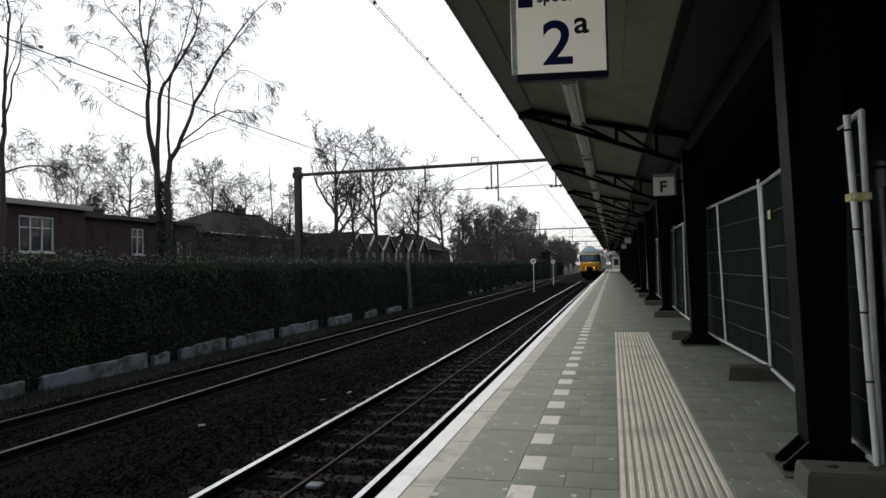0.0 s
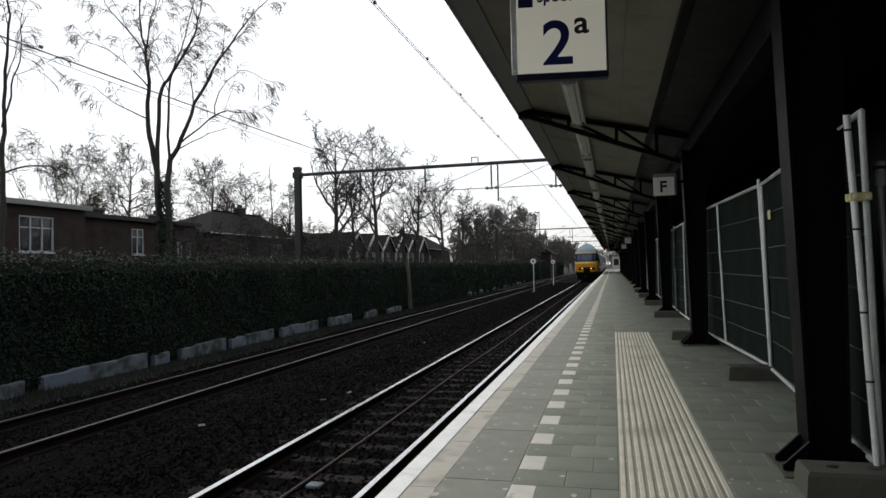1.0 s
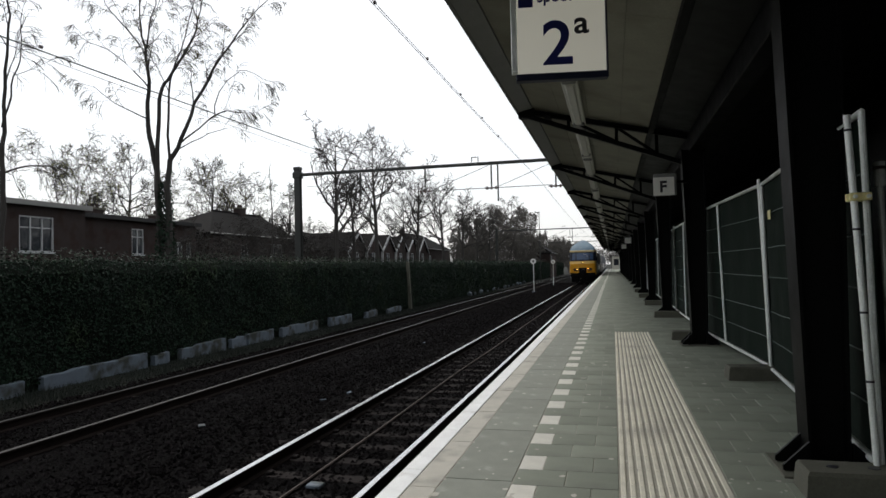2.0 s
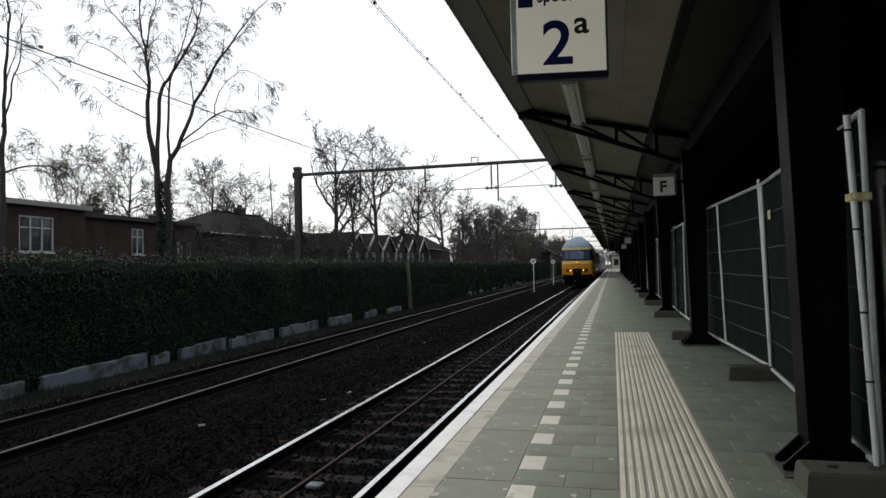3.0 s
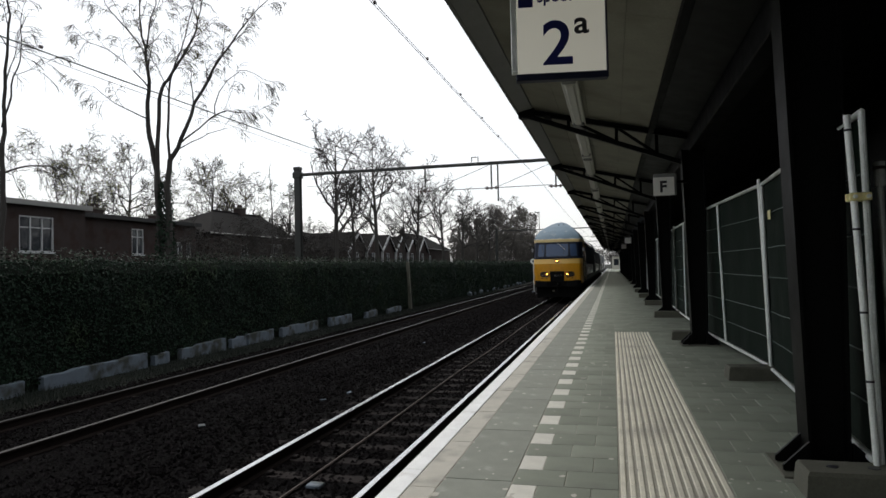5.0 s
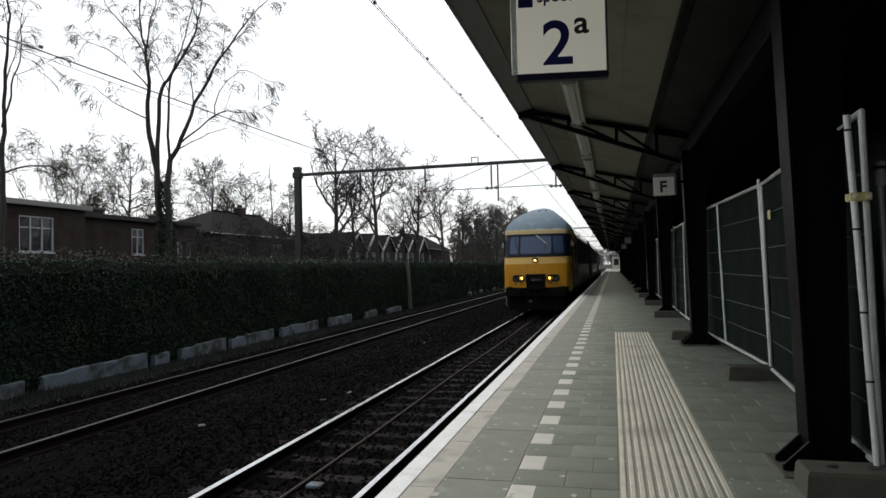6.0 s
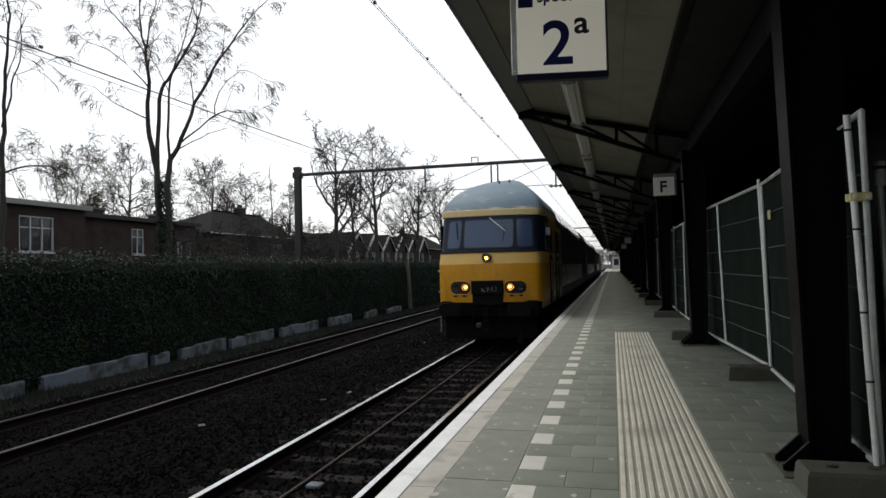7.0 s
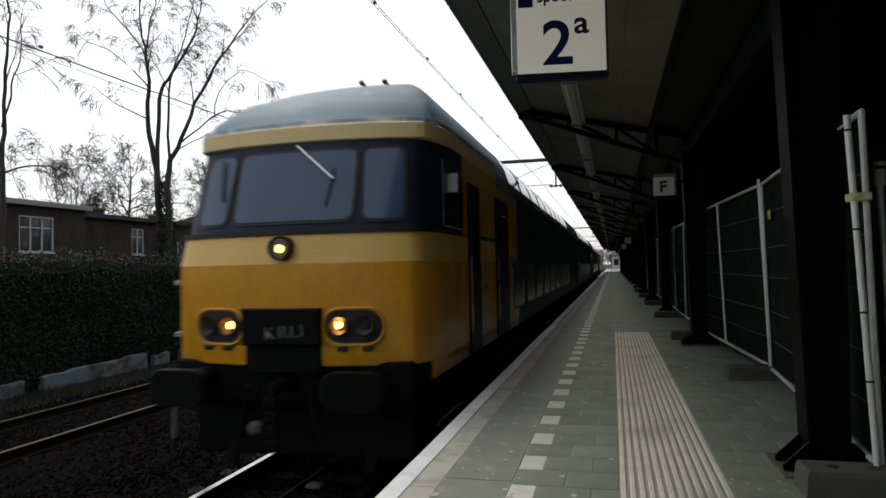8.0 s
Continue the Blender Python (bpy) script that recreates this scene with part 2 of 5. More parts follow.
def loft(bm, rings, closed=True, caps=True):
    """Skins a list of rings with the same number of points."""
    vs = [[bm.verts.new(p) for p in ring] for ring in rings]
    n = len(vs[0])
    for a, b in zip(vs, vs[1:]):
        for i in range(n if closed else n - 1):
            bm.faces.new((a[i], a[(i + 1) % n], b[(i + 1) % n], b[i]))
    if caps:
        bm.faces.new(vs[0][::-1])
        bm.faces.new(vs[-1])
    bmesh.ops.recalc_face_normals(bm, faces=bm.faces)
    return bm


def joined(name, verts, faces, mat, parent=None, label="", kind=""):
    me = bpy.data.meshes.new(name)
    me.from_pydata(verts, [], faces)
    me.materials.append(mat)
    ob = new(name, me)
    if parent is not None:
        ob.parent = parent
    return tagged(ob, label=label, kind=kind)


def shared(name, me, parent, at, rz=0.0):
    """One more piece on a shared mesh."""
    ob = new(name, me)
    ob.parent = parent
    ob.location = at
    if rz:
        ob.rotation_euler = (0, 0, rz)
    return ob


# ---- setting: ground, track bed, platform ----
RAIL_Z = -0.82
NEAR_X, FAR_X = -3.07, -7.85
FAR_END = 170.0
TRACK_END = 330.0


def ground_sheet():
    bm = bmesh.new()
    xs = [-900, -400, -150, -60, -40, -30, -20, -13, -11.2, -10.4, 3, 30, 150, 900]
    ys = [-200, -40, -12, 0, 10, 20, 30, 45, 60, 90, 130, 200, 400, 900, 2500]
    grid = [[bm.verts.new((x, y, -1.12 + 0.04 * noise.noise((x * 0.3, y * 0.3, 0)))) for x in xs] for y in ys]
    for a, b in zip(grid, grid[1:]):
        for i in range(len(xs) - 1):
            bm.faces.new((a[i], a[i + 1], b[i + 1], b[i]))
    tagged(part("ground", bm, M_GROUND), label="dark rough ground with sparse grass beside the tracks", category="ground", kind="structure")


def ballast_bed():
    bm = bmesh.new()
    profile = [(-10.3, -1.13), (-9.6, -1.0), (-9.1, -0.975), (-6.5, -0.975), (-5.9, -1.0), (-4.9, -1.0), (-4.4, -0.975), (-1.75, -0.975), (-1.5, -1.0), (-1.12, -1.0)]
    ys = list(np.arange(-60, 60, 1.0)) + list(np.arange(60, TRACK_END + 1, 3.0))
    rows = [[bm.verts.new((x, y, z + 0.015 * noise.noise((x * 3, y * 2.2, 1)))) for x, z in profile] for y in ys]
    for a, b in zip(rows, rows[1:]):
        for i in range(len(profile) - 1):
            bm.faces.new((a[i], a[i + 1], b[i + 1], b[i]))
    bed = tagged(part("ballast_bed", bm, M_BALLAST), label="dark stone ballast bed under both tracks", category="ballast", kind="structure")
    rng = np.random.default_rng(4)
    verts, faces = [], []
    shape = np.array([(1, 0, 0), (-.3, .9, .1), (-.8, -.7, 0), (.2, .1, .8), (0.1, -0.2, -.7)])
    fs = [(0, 1, 3), (1, 2, 3), (2, 0, 3), (1, 0, 4), (2, 1, 4), (0, 2, 4)]
    for k in range(75000):
        y = 2.5 + 80 * rng.random() ** 2.1
        x = -1.55 - 8.2 * rng.random()
        if abs(abs(x - NEAR_X) - 0.7525) < 0.09 or abs(abs(x - FAR_X) - 0.7525) < 0.09:
            continue
        s = (0.016 + 0.02 * rng.random()) * (1 + y / 60)
        a = rng.random() * 6.28
        c, sn = math.cos(a), math.sin(a)
        p = shape * s * (0.7 + 0.6 * rng.random((5, 3)))
        base = len(verts)
        z0 = -0.985 if abs(x + 5.45) > 0.8 else -1.0
        verts += [(x + c * q[0] - sn * q[1], y + sn * q[0] + c * q[1], z0 + q[2] + 0.012) for q in p]
        faces += [tuple(base + i for i in f) for f in fs]
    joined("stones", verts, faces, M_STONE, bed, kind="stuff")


def rail_mesh(length):
    """Flat-bottomed rail, head at z = 0."""
    prof = [(-.036, -.004), (-.032, 0), (.032, 0), (.036, -.004), (.036, -.03), (.01, -.045), (.01, -.12), (.06, -.14), (.06, -.155), (-.06, -.155), (-.06, -.14), (-.01, -.12), (-.01, -.045), (-.036, -.03)]
    bm = bmesh.new()
    loft(bm, [[(x, y, z) for x, z in prof] for y in (0, length)])
    for f in bm.faces:
        f.material_index = 1 if f.normal.z > 0.5 and f.calc_center_median().z > -0.01 else 0
    return bm


def sleeper_mesh():
    bm = boxed(-1.25, 1.25, -0.12, 0.12, -0.12, 0, 0.012)
    for s in (-1, 1):
        for d in (-0.1, 0.1):
            box(bm, s * 0.7525 + d - 0.035, s * 0.7525 + d + 0.035, -0.05, 0.05, 0.0, 0.035, 0.01)
    me = bpy.data.meshes.new("sleeper")
    bm.to_mesh(me)
    bm.free()
    me.materials.append(M_SLEEPER)
    return me


def tracks():
    me = sleeper_mesh()
    for name, x, lab, rail_dx in (("railway_track", NEAR_X, "railway track with polished rail heads beside the platform", 0.7525),
                                  ("railway_track", FAR_X, "second railway track with duller rails beside the hedge", 0.7525)):
        t = empty(name, (x, 0, RAIL_Z), lab, "track", "railway tracks")
        for s in (-1, 1):
            r = part("rail", rail_mesh(TRACK_END + 60), (M_RAIL_SIDE, M_RAIL_TOP if x > -5 else (M_RAIL_DULL if s < 0 else M_RAIL_DIM)), t, "steel rail with a worn head")
            r.location = (s * rail_dx, -60, 0)
        for k in range(190):
            shared("sleeper", me, t, (0.01 * math.sin(k * 7.3), -2 + k * 0.62, -0.15 if x > -5 else -0.172), 0.006 * math.sin(k * 3.1))
    bm = bmesh.new()
    last = None
    for k in range(60):
        p = (NEAR_X - 0.12 + 0.02 * math.sin(k * 0.9), k * 1.6 - 6, RAIL_Z - 0.13)
        if last:
            tube(bm, last, p, 0.016, n=6, caps=False)
        last = p
    tagged(part("track_cable", bm, M_RUST), label="rusty brown cable laid between the rails", category="cable")
    tagged(part("marker_block", boxed(-3.1, -2.94, 6.28, 6.42, -0.97, -0.93, 0.01), M_OLD_WHITE), label="small pale block lying between the rails", category="block")
    rng = random.Random(8)
    for k in range(4):
        y, x = rng.uniform(7, 26), rng.uniform(-6.3, -4.6)
        bm = boxed(-0.05, 0.05, -0.035, 0.035, 0, 0.025, 0.008, pose(x, y, -0.985, rng.uniform(-20, 20), 0, rng.uniform(0, 180)))
        tagged(part("litter", bm, M_OLD_WHITE), label="small pale scrap of litter on the ballast", category="litter", group="litter scraps")


def tile_data(name, w, d, mat, h=0.06):
    """Paver with chamfered top, centred, top at z = 0."""
    bm = bmesh.new()
    a, b = w / 2 - 0.0022, d / 2 - 0.0022
    loft(bm, [[(-a, -b, -h), (a, -b, -h), (a, b, -h), (-a, b, -h)], [(-a, -b, -0.003), (a, -b, -0.003), (a, b, -0.003), (-a, b, -0.003)],
              [(-a + 0.003, -b + 0.003, 0), (a - 0.003, -b + 0.003, 0), (a - 0.003, b - 0.003, 0), (-a + 0.003, b - 0.003, 0)]])
    me = bpy.data.meshes.new(name)
    bm.to_mesh(me)
    bm.free()
    me.materials.append(mat)
    return me


def tactile_data():
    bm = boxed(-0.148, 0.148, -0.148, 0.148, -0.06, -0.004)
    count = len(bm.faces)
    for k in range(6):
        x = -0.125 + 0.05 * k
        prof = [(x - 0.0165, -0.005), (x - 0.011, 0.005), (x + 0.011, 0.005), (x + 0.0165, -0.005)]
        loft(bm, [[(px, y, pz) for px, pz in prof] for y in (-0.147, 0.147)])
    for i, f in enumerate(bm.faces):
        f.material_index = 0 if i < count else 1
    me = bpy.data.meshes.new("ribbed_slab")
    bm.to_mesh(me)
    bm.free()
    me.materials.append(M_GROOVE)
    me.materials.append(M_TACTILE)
    return me


def quads_for_tile(verts, faces, x0, x1, y0, y1, z):
    g, b = 0.0022, len(verts)
    verts += [(x0 + g, y0 + g, z), (x1 - g, y0 + g, z), (x1 - g, y1 - g, z), (x0 + g, y1 - g, z),
              (x0 + g, y0 + g, -0.05), (x1 - g, y0 + g, -0.05), (x1 - g, y1 - g, -0.05), (x0 + g, y1 - g, -0.05)]
    faces += [(b, b + 1, b + 2, b + 3), (b + 4, b + 5, b + 1, b), (b + 5, b + 6, b + 2, b + 1), (b + 6, b + 7, b + 3, b + 2), (b + 7, b + 4, b, b + 3)]


WHITE_Y = 4.28          # centre of one row with a white half paver
TACTILE_END = 12.63
WALL_X = 3.1


def platform():
    bm = boxed(-1.22, 12.0, -62, FAR_END, -1.3, -0.0035)
    pf = tagged(part("platform", bm, M_JOINT), label="grey concrete railway platform with small pavers", category="platform", kind="structure")
    bm = boxed(-1.24, -1.222, -12, FAR_END, -1.25, -0.1)
    part("platform_wall", bm, M_CONCRETE, pf, "dark concrete side of the platform")
    # edge stones: white painted lip and a bare beige strip
    lip, strip, slab = tile_data("edge_stone", 0.13, 1.0, M_EDGE, 0.1), tile_data("coping_strip", 0.165, 0.5, M_COPING, 0.08), tile_data("concrete_slab", 0.405, 0.6, M_SLAB, 0.06)
    for k in range(38):
        shared("edge_stone", lip, pf, (-1.235, 2.5 + k, 0.004 + 0.001 * math.sin(k * 5)))
    for k in range(75):
        shared("coping_strip", strip, pf, (-1.0875, 2.45 + 0.5 * k, 0.0015 * math.sin(k * 3)))
    for k in range(60):
        shared("concrete_slab", slab, pf, (-0.8025, 2.38 + 0.6 * k, 0.0012 * math.sin(k * 2.7)))
    for name, x0, x1, y0, y1, step, mat in (("edge_stones", -1.3, -1.17, 40, FAR_END, 1.0, M_EDGE), ("coping_strips", -1.17, -1.005, 39.7, FAR_END, 0.5, M_COPING),
                                            ("concrete_slabs", -1.005, -0.6, 38.08, FAR_END, 0.6, M_TILES), ("edge_stones", -1.3, -1.17, -12, 2, 1.0, M_EDGE),
                                            ("coping_strips", -1.17, -1.005, -12.3, 2.2, 0.5, M_COPING), ("concrete_slabs", -1.005, -0.6, -11.8, 2.0, 0.6, M_TILES)):
        v, f = [], []
        for y in np.arange(y0, y1 - step / 2, step):
            quads_for_tile(v, f, x0, x1, float(y), float(y) + step, 0.002)
        joined(name, v, f, mat, pf, kind="stuff")
    # small pavers in half bond, white half pavers in every second row
    full, half, white = tile_data("paver", 0.3, 0.3, M_TILE), tile_data("half_paver", 0.15, 0.3, M_TILE), tile_data("white_paver", 0.15, 0.3, M_WHITE_TILE)
    v, f, vw, fw = [], [], [], []
    n0 = int((-12 - WHITE_Y) / 0.3)
    for k in range(n0, int((FAR_END - WHITE_Y) / 0.3)):
        yc = WHITE_Y + 0.3 * k
        near = 3.2 < yc < 10.3
        even = k % 2 == 0
        cells = [(-0.6, -0.45, "w"), (-0.45, -0.15, ""), (-0.15, 0.0, "")] if even else [(-0.6, -0.3, ""), (-0.3, 0.0, "")]
        x = 0.6 if yc < TACTILE_END else 0.0
        x += 0.15 if even else 0.0
        if even:
            cells.append((x - 0.15, x, ""))
        right = 2.4
        while x < right - 0.01:
            cells.append((x, x + 0.3, ""))
            x += 0.3
        for x0, x1, c in cells:
            dz = 0.0015 * math.sin(k * 12.9 + x0 * 78.2)
            if near and x0 < 1.3:
                me = white if c else (half if x1 - x0 < 0.2 else full)
                shared(me.name.split(".")[0], me, pf, ((x0 + x1) / 2, yc, dz))
            elif c:
                quads_for_tile(vw, fw, x0, x1, yc - 0.15, yc + 0.15, dz)
            else:
                quads_for_tile(v, f, x0, x1, yc - 0.15, yc + 0.15, dz)
    joined("pavers", v, f, M_TILES, pf, kind="stuff")
    joined("white_pavers", vw, fw, M_WHITE_TILES, pf, kind="stuff")
    rib = tactile_data()
    for k in range(62):
        for x in (0.15, 0.45):
            shared("ribbed_slab", rib, pf, (x, TACTILE_END - 0.15 - 0.3 * k, 0))


# ---- canopy ----
BAY, FIRST = 6.1, 4.63
COLUMNS = [FIRST + BAY * k for k in range(-10, 18)]
CANOPY_END = COLUMNS[-1] + 2
EDGE_X, EDGE_Z, VALLEY_X, VALLEY_Z = -1.4, 3.86, 1.27, 3.2


def under(x):
    """Height of the canopy's underside: it falls to the valley and runs on level."""
    x = min(x, VALLEY_X)
    return VALLEY_Z + (EDGE_Z - VALLEY_Z) * abs(x - VALLEY_X) / (VALLEY_X - EDGE_X)


def canopy():
    # Stretch behind the camera, to y = -60, is unseen, added to block sky light
    bm = bmesh.new()
    xs = [EDGE_X + 0.22, -0.75, -0.3, 0.18, 0.62]
    for a, b in zip(xs, xs[1:]):
        for y0 in np.arange(-61, CANOPY_END - 1, 3.05):
            ring = [(a + 0.0015, under(a)), (b - 0.0015, under(b)), (b - 0.0015, under(b) + 0.02), (a + 0.0015, under(a) + 0.02)]
            loft(bm, [[(x, y, z) for x, z in ring] for y in (y0 + 0.003, y0 + 3.047)])
    tagged(part("ceiling", bm, M_SOFFIT), label="cream boarded underside of the platform canopy", category="ceiling", kind="structure")
    # Shade imitated in colour: the underside turns black past the cream boards
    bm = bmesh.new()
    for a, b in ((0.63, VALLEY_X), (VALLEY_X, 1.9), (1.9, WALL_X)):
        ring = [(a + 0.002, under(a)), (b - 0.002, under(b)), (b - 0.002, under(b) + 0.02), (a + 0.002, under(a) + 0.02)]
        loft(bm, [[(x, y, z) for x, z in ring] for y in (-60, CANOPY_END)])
    tagged(part("ceiling_inner", bm, M_BLACK), label="inner canopy underside boards coloured black to imitate shade", category="ceiling", kind="structure")
    bm = bmesh.new()
    ring = [(EDGE_X, EDGE_Z + 0.03), (VALLEY_X, VALLEY_Z + 0.03), (WALL_X + 0.3, under(WALL_X + 0.3) + 0.03), (WALL_X + 0.3, under(WALL_X + 0.3) + 0.12), (VALLEY_X, VALLEY_Z + 0.12), (EDGE_X, EDGE_Z + 0.12)]
    loft(bm, [[(x, y, z) for x, z in ring] for y in (-60, CANOPY_END)])
    tagged(part("canopy_roof", bm, M_ROOFING), label="bitumen covered canopy roof over the platform", category="roof", kind="structure")
    bm = bmesh.new()
    box(bm, EDGE_X - 0.05, EDGE_X - 0.01, -60, CANOPY_END, EDGE_Z - 0.12, EDGE_Z + 0.2, 0.006)
    loft(bm, [[(x, y, z) for x, z in ((EDGE_X - 0.008, EDGE_Z - 0.11), (EDGE_X + 0.21, EDGE_Z - 0.062), (EDGE_X + 0.21, EDGE_Z - 0.03), (EDGE_X - 0.008, EDGE_Z - 0.075))] for y in (-60, CANOPY_END)])
    tagged(part("canopy_fascia", bm, M_FASCIA), label="grey fascia board along the canopy edge", category="fascia", kind="structure")
    bm = bmesh.new()
    box(bm, VALLEY_X - 0.1, VALLEY_X + 0.1, -60, CANOPY_END, 2.92, VALLEY_Z - 0.004, 0.01)
    for x in (0.64,):
        box(bm, x - 0.04, x + 0.04, -60, CANOPY_END, under(x) - 0.09, under(x) - 0.004, 0.006)
    tagged(part("canopy_girder", bm, M_BLACK), label="black steel girders running along the canopy", category="girder", kind="structure")
    # Unseen walls added to keep light out from the right and from behind
    tagged(part("wall_platform", boxed(WALL_X, WALL_X + 0.25, -60, CANOPY_END, -0.012, 3.9), M_DARK_WALL), label="unseen dark wall added behind the fence to shut out light", category="wall", kind="structure")
    tagged(part("wall_end", boxed(-1.0, WALL_X, -60.3, -60.05, -0.012, 3.2), M_DARK_WALL), label="unseen dark wall added to shut light out of the platform end", category="wall", kind="structure")


def truss():
    t = empty("canopy_truss", (0, 0, 0), "black steel lattice bracket carrying the canopy", "truss", "canopy trusses")
    tip, root = (EDGE_X + 0.04, EDGE_Z - 0.14), (VALLEY_X - 0.12, 2.76)
    low = lambda x: tip[1] + (root[1] - tip[1]) * (x - tip[0]) / (root[0] - tip[0])
    for name, a, b, h in (("top_chord", (tip[0], tip[1] + 0.06), (VALLEY_X - 0.1, under(VALLEY_X - 0.1) - 0.05), 0.08), ("bottom_chord", tip, root, 0.07)):
        part(name, bar(bmesh.new(), (a[0], 0, a[1]), (b[0], 0, b[1]), 0.09, h), M_BLACK, t)
    for x in (-0.62, 0.12, 0.72):
        part("strut", bar(bmesh.new(), (x, 0, low(x)), (x, 0, under(x) - 0.06), 0.05, 0.05), M_BLACK, t)
    for x0, x1 in ((-0.62, 0.12), (0.12, 0.72)):
        part("diagonal", bar(bmesh.new(), (x0, 0, under(x0) - 0.08), (x1, 0, low(x1) + 0.02), 0.04, 0.045), M_BLACK, t)
    part("gusset", box(bmesh.new(), tip[0] - 0.06, tip[0] + 0.2, -0.06, 0.06, tip[1] - 0.07, tip[1] + 0.1, 0.01), M_BLACK, t)
    part("purlin_cleat", box(bmesh.new(), -1.0, -0.9, -0.25, 0.25, under(-0.95) - 0.13, under(-0.95) - 0.09, 0.006), M_BLACK, t)
    return t


def column():
    c = empty("canopy_column", (0, 0, 0), "black painted steel canopy column on a gusseted base plate", "column", "canopy columns")
    # the shaft widens upwards, more towards the track than away from it
    d, foot, top = 0.12, (-0.14, 0.08), (-0.215, 0.12)
    for i, inward in ((0, 1), (1, -1)):
        bm = bmesh.new()
        loft(bm, [[(e[i], -d, z), (e[i] + inward * 0.02, -d, z), (e[i] + inward * 0.02, d, z), (e[i], d, z)] for e, z in ((foot, 0.02), (top, 2.95))])
        part("shaft_flange", bm, M_BLACK, c)
    bm = bmesh.new()
    loft(bm, [[(e[0] + 0.02, -0.05, z), (e[1] - 0.02, -0.05, z), (e[1] - 0.02, 0.05, z), (e[0] + 0.02, 0.05, z)] for e, z in ((foot, 0.02), (top, 2.95))])
    part("shaft_web", bm, M_BLACK, c)
    part("base_plate", boxed(-0.31, 0.26, -0.25, 0.25, 0.0, 0.014, 0.004), M_CONCRETE, c, "grimy mortar bed round the base plate")
    for s in (-1, 1):
        for y in (-0.14, 0.06):
            bm = bmesh.new()
            e = foot[(s + 1) // 2]
            ring = [(e, 0.02), (e + s * 0.15, 0.02), (e + s * 0.15, 0.05), (e + s * 0.005, 0.19)]
            loft(bm, [[(x, yy, z) for x, z in ring] for yy in (y - 0.012, y + 0.012)])
            part("gusset", bm, M_BLACK, c)
    for x in (-0.2, 0.2):
        for y in (-0.2, 0.2):
            part("bolt", tube(bmesh.new(), (x, y, 0.02), (x, y, 0.045), 0.017, n=6), M_BLACK, c)
    return c


def lamp_fitting():
    f = empty("strip_light", (0, 0, 0), "cream fluorescent strip light under the canopy, switched off", "ceiling light", "strip lights")
    part("housing", boxed(-0.1, 0.1, -1.38, 1.38, -0.04, 0.02, 0.012), M_FITTING, f)
    part("diffuser", boxed(-0.06, 0.06, -1.15, 1.15, -0.085, -0.041, 0.02), M_FITTING, f, "milky diffuser")
    for y in (-1.25, 1.25):
        part("end_cap", boxed(-0.085, 0.085, y - 0.06, y + 0.06, -0.075, 0.022, 0.01), M_FASCIA, f)
    for y in (-0.5, 0.5):
        part("hanger", tube(bmesh.new(), (0, y, 0.02), (0, y, 0.16), 0.01, n=6), M_BLACK, f)
    return f


def repeated(thing, places):
    """The built thing goes to the first place, copies to the others."""
    thing.matrix_basis = places[0]
    for m in places[1:]:
        copy_thing(thing, m)


def canopy_things():
    repeated(truss(), [pose(0, y + 0.12, 0) for y in COLUMNS if y < -3 or y > 5])
    repeated(column(), [pose(1.225, y - 0.18, 0) if y == FIRST else pose(1.27, y, 0) for y in COLUMNS])
    repeated(lamp_fitting(), [pose(-0.44, y + d, 3.47) for y in COLUMNS[1:-1] for d in (1.52, 4.58) if not 0 < y + d < 7])


def text_part(words, size, mat, parent, at, rot=(90, 0, 0), fat=0.0, squeeze=1.0, label=""):
    cu = bpy.data.curves.new("lettering", "FONT")
    cu.body, cu.size, cu.offset, cu.extrude = words, size, fat, 0.0015
    tmp = new("lettering_curve", cu)
    bpy.context.view_layer.update()
    me = bpy.data.meshes.new_from_object(tmp.evaluated_get(bpy.context.evaluated_depsgraph_get()))
    bpy.data.objects.remove(tmp)
    me.materials.clear()
    me.materials.append(mat)
    me.transform(Matrix.Diagonal((squeeze, 1, 1, 1)))
    ob = new("lettering", me)
    ob.parent = parent
    ob.matrix_basis = pose(*at, *rot)
    return tagged(ob, label=label)


M_NAVY_FRAME = material("dark_navy_frame", (0.005, 0.007, 0.025), 0.5, vary=0.1, scale=5, fine=50, bump=0, gloss=0.3)


def platform_sign():
    s = empty("platform_sign", (-0.36, 5.55, 2.8), "hanging white platform sign reading spoor 2a in a navy frame", "sign")
    s.rotation_euler = (0, 0, radians(8.5))
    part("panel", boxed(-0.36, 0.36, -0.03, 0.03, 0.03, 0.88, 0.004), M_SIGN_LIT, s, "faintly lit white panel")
    part("bottom_frame", boxed(-0.375, 0.375, -0.05, 0.035, -0.03, 0.028, 0.006), M_NAVY_FRAME, s, "navy bottom frame")
    part("side_frame", boxed(0.362, 0.374, -0.05, 0.09, 0.0, 0.9, 0.004), M_NAVY_FRAME, s, "navy side frame")
    part("side_frame", boxed(-0.41, -0.362, -0.035, 0.06, 0.05, 0.9, 0.004), M_GALV, s, "bright aluminium side frame")
    part("blue_field", boxed(-0.345, -0.225, -0.036, -0.031, 0.585, 0.86), M_BLUE, s, "blue square")
    text_part("2", 0.51, M_BLUE, s, (-0.16, -0.033, 0.105), fat=0.008, squeeze=1.02, label="large navy figure 2")
    text_part("a", 0.265, M_INK, s, (0.105, -0.033, 0.35), fat=0.0045, squeeze=1.08, label="small raised letter a")
    text_part("spoor", 0.13, M_BLUE, s, (-0.19, -0.033, 0.625), fat=0.003, label="word spoor in navy letters")
    for x in (-0.25, 0.25):
        part("hanger", bar(bmesh.new(), (x, 0.03, 0.88), (x, 0.03, 1.05), 0.03, 0.03), M_BLACK, s)


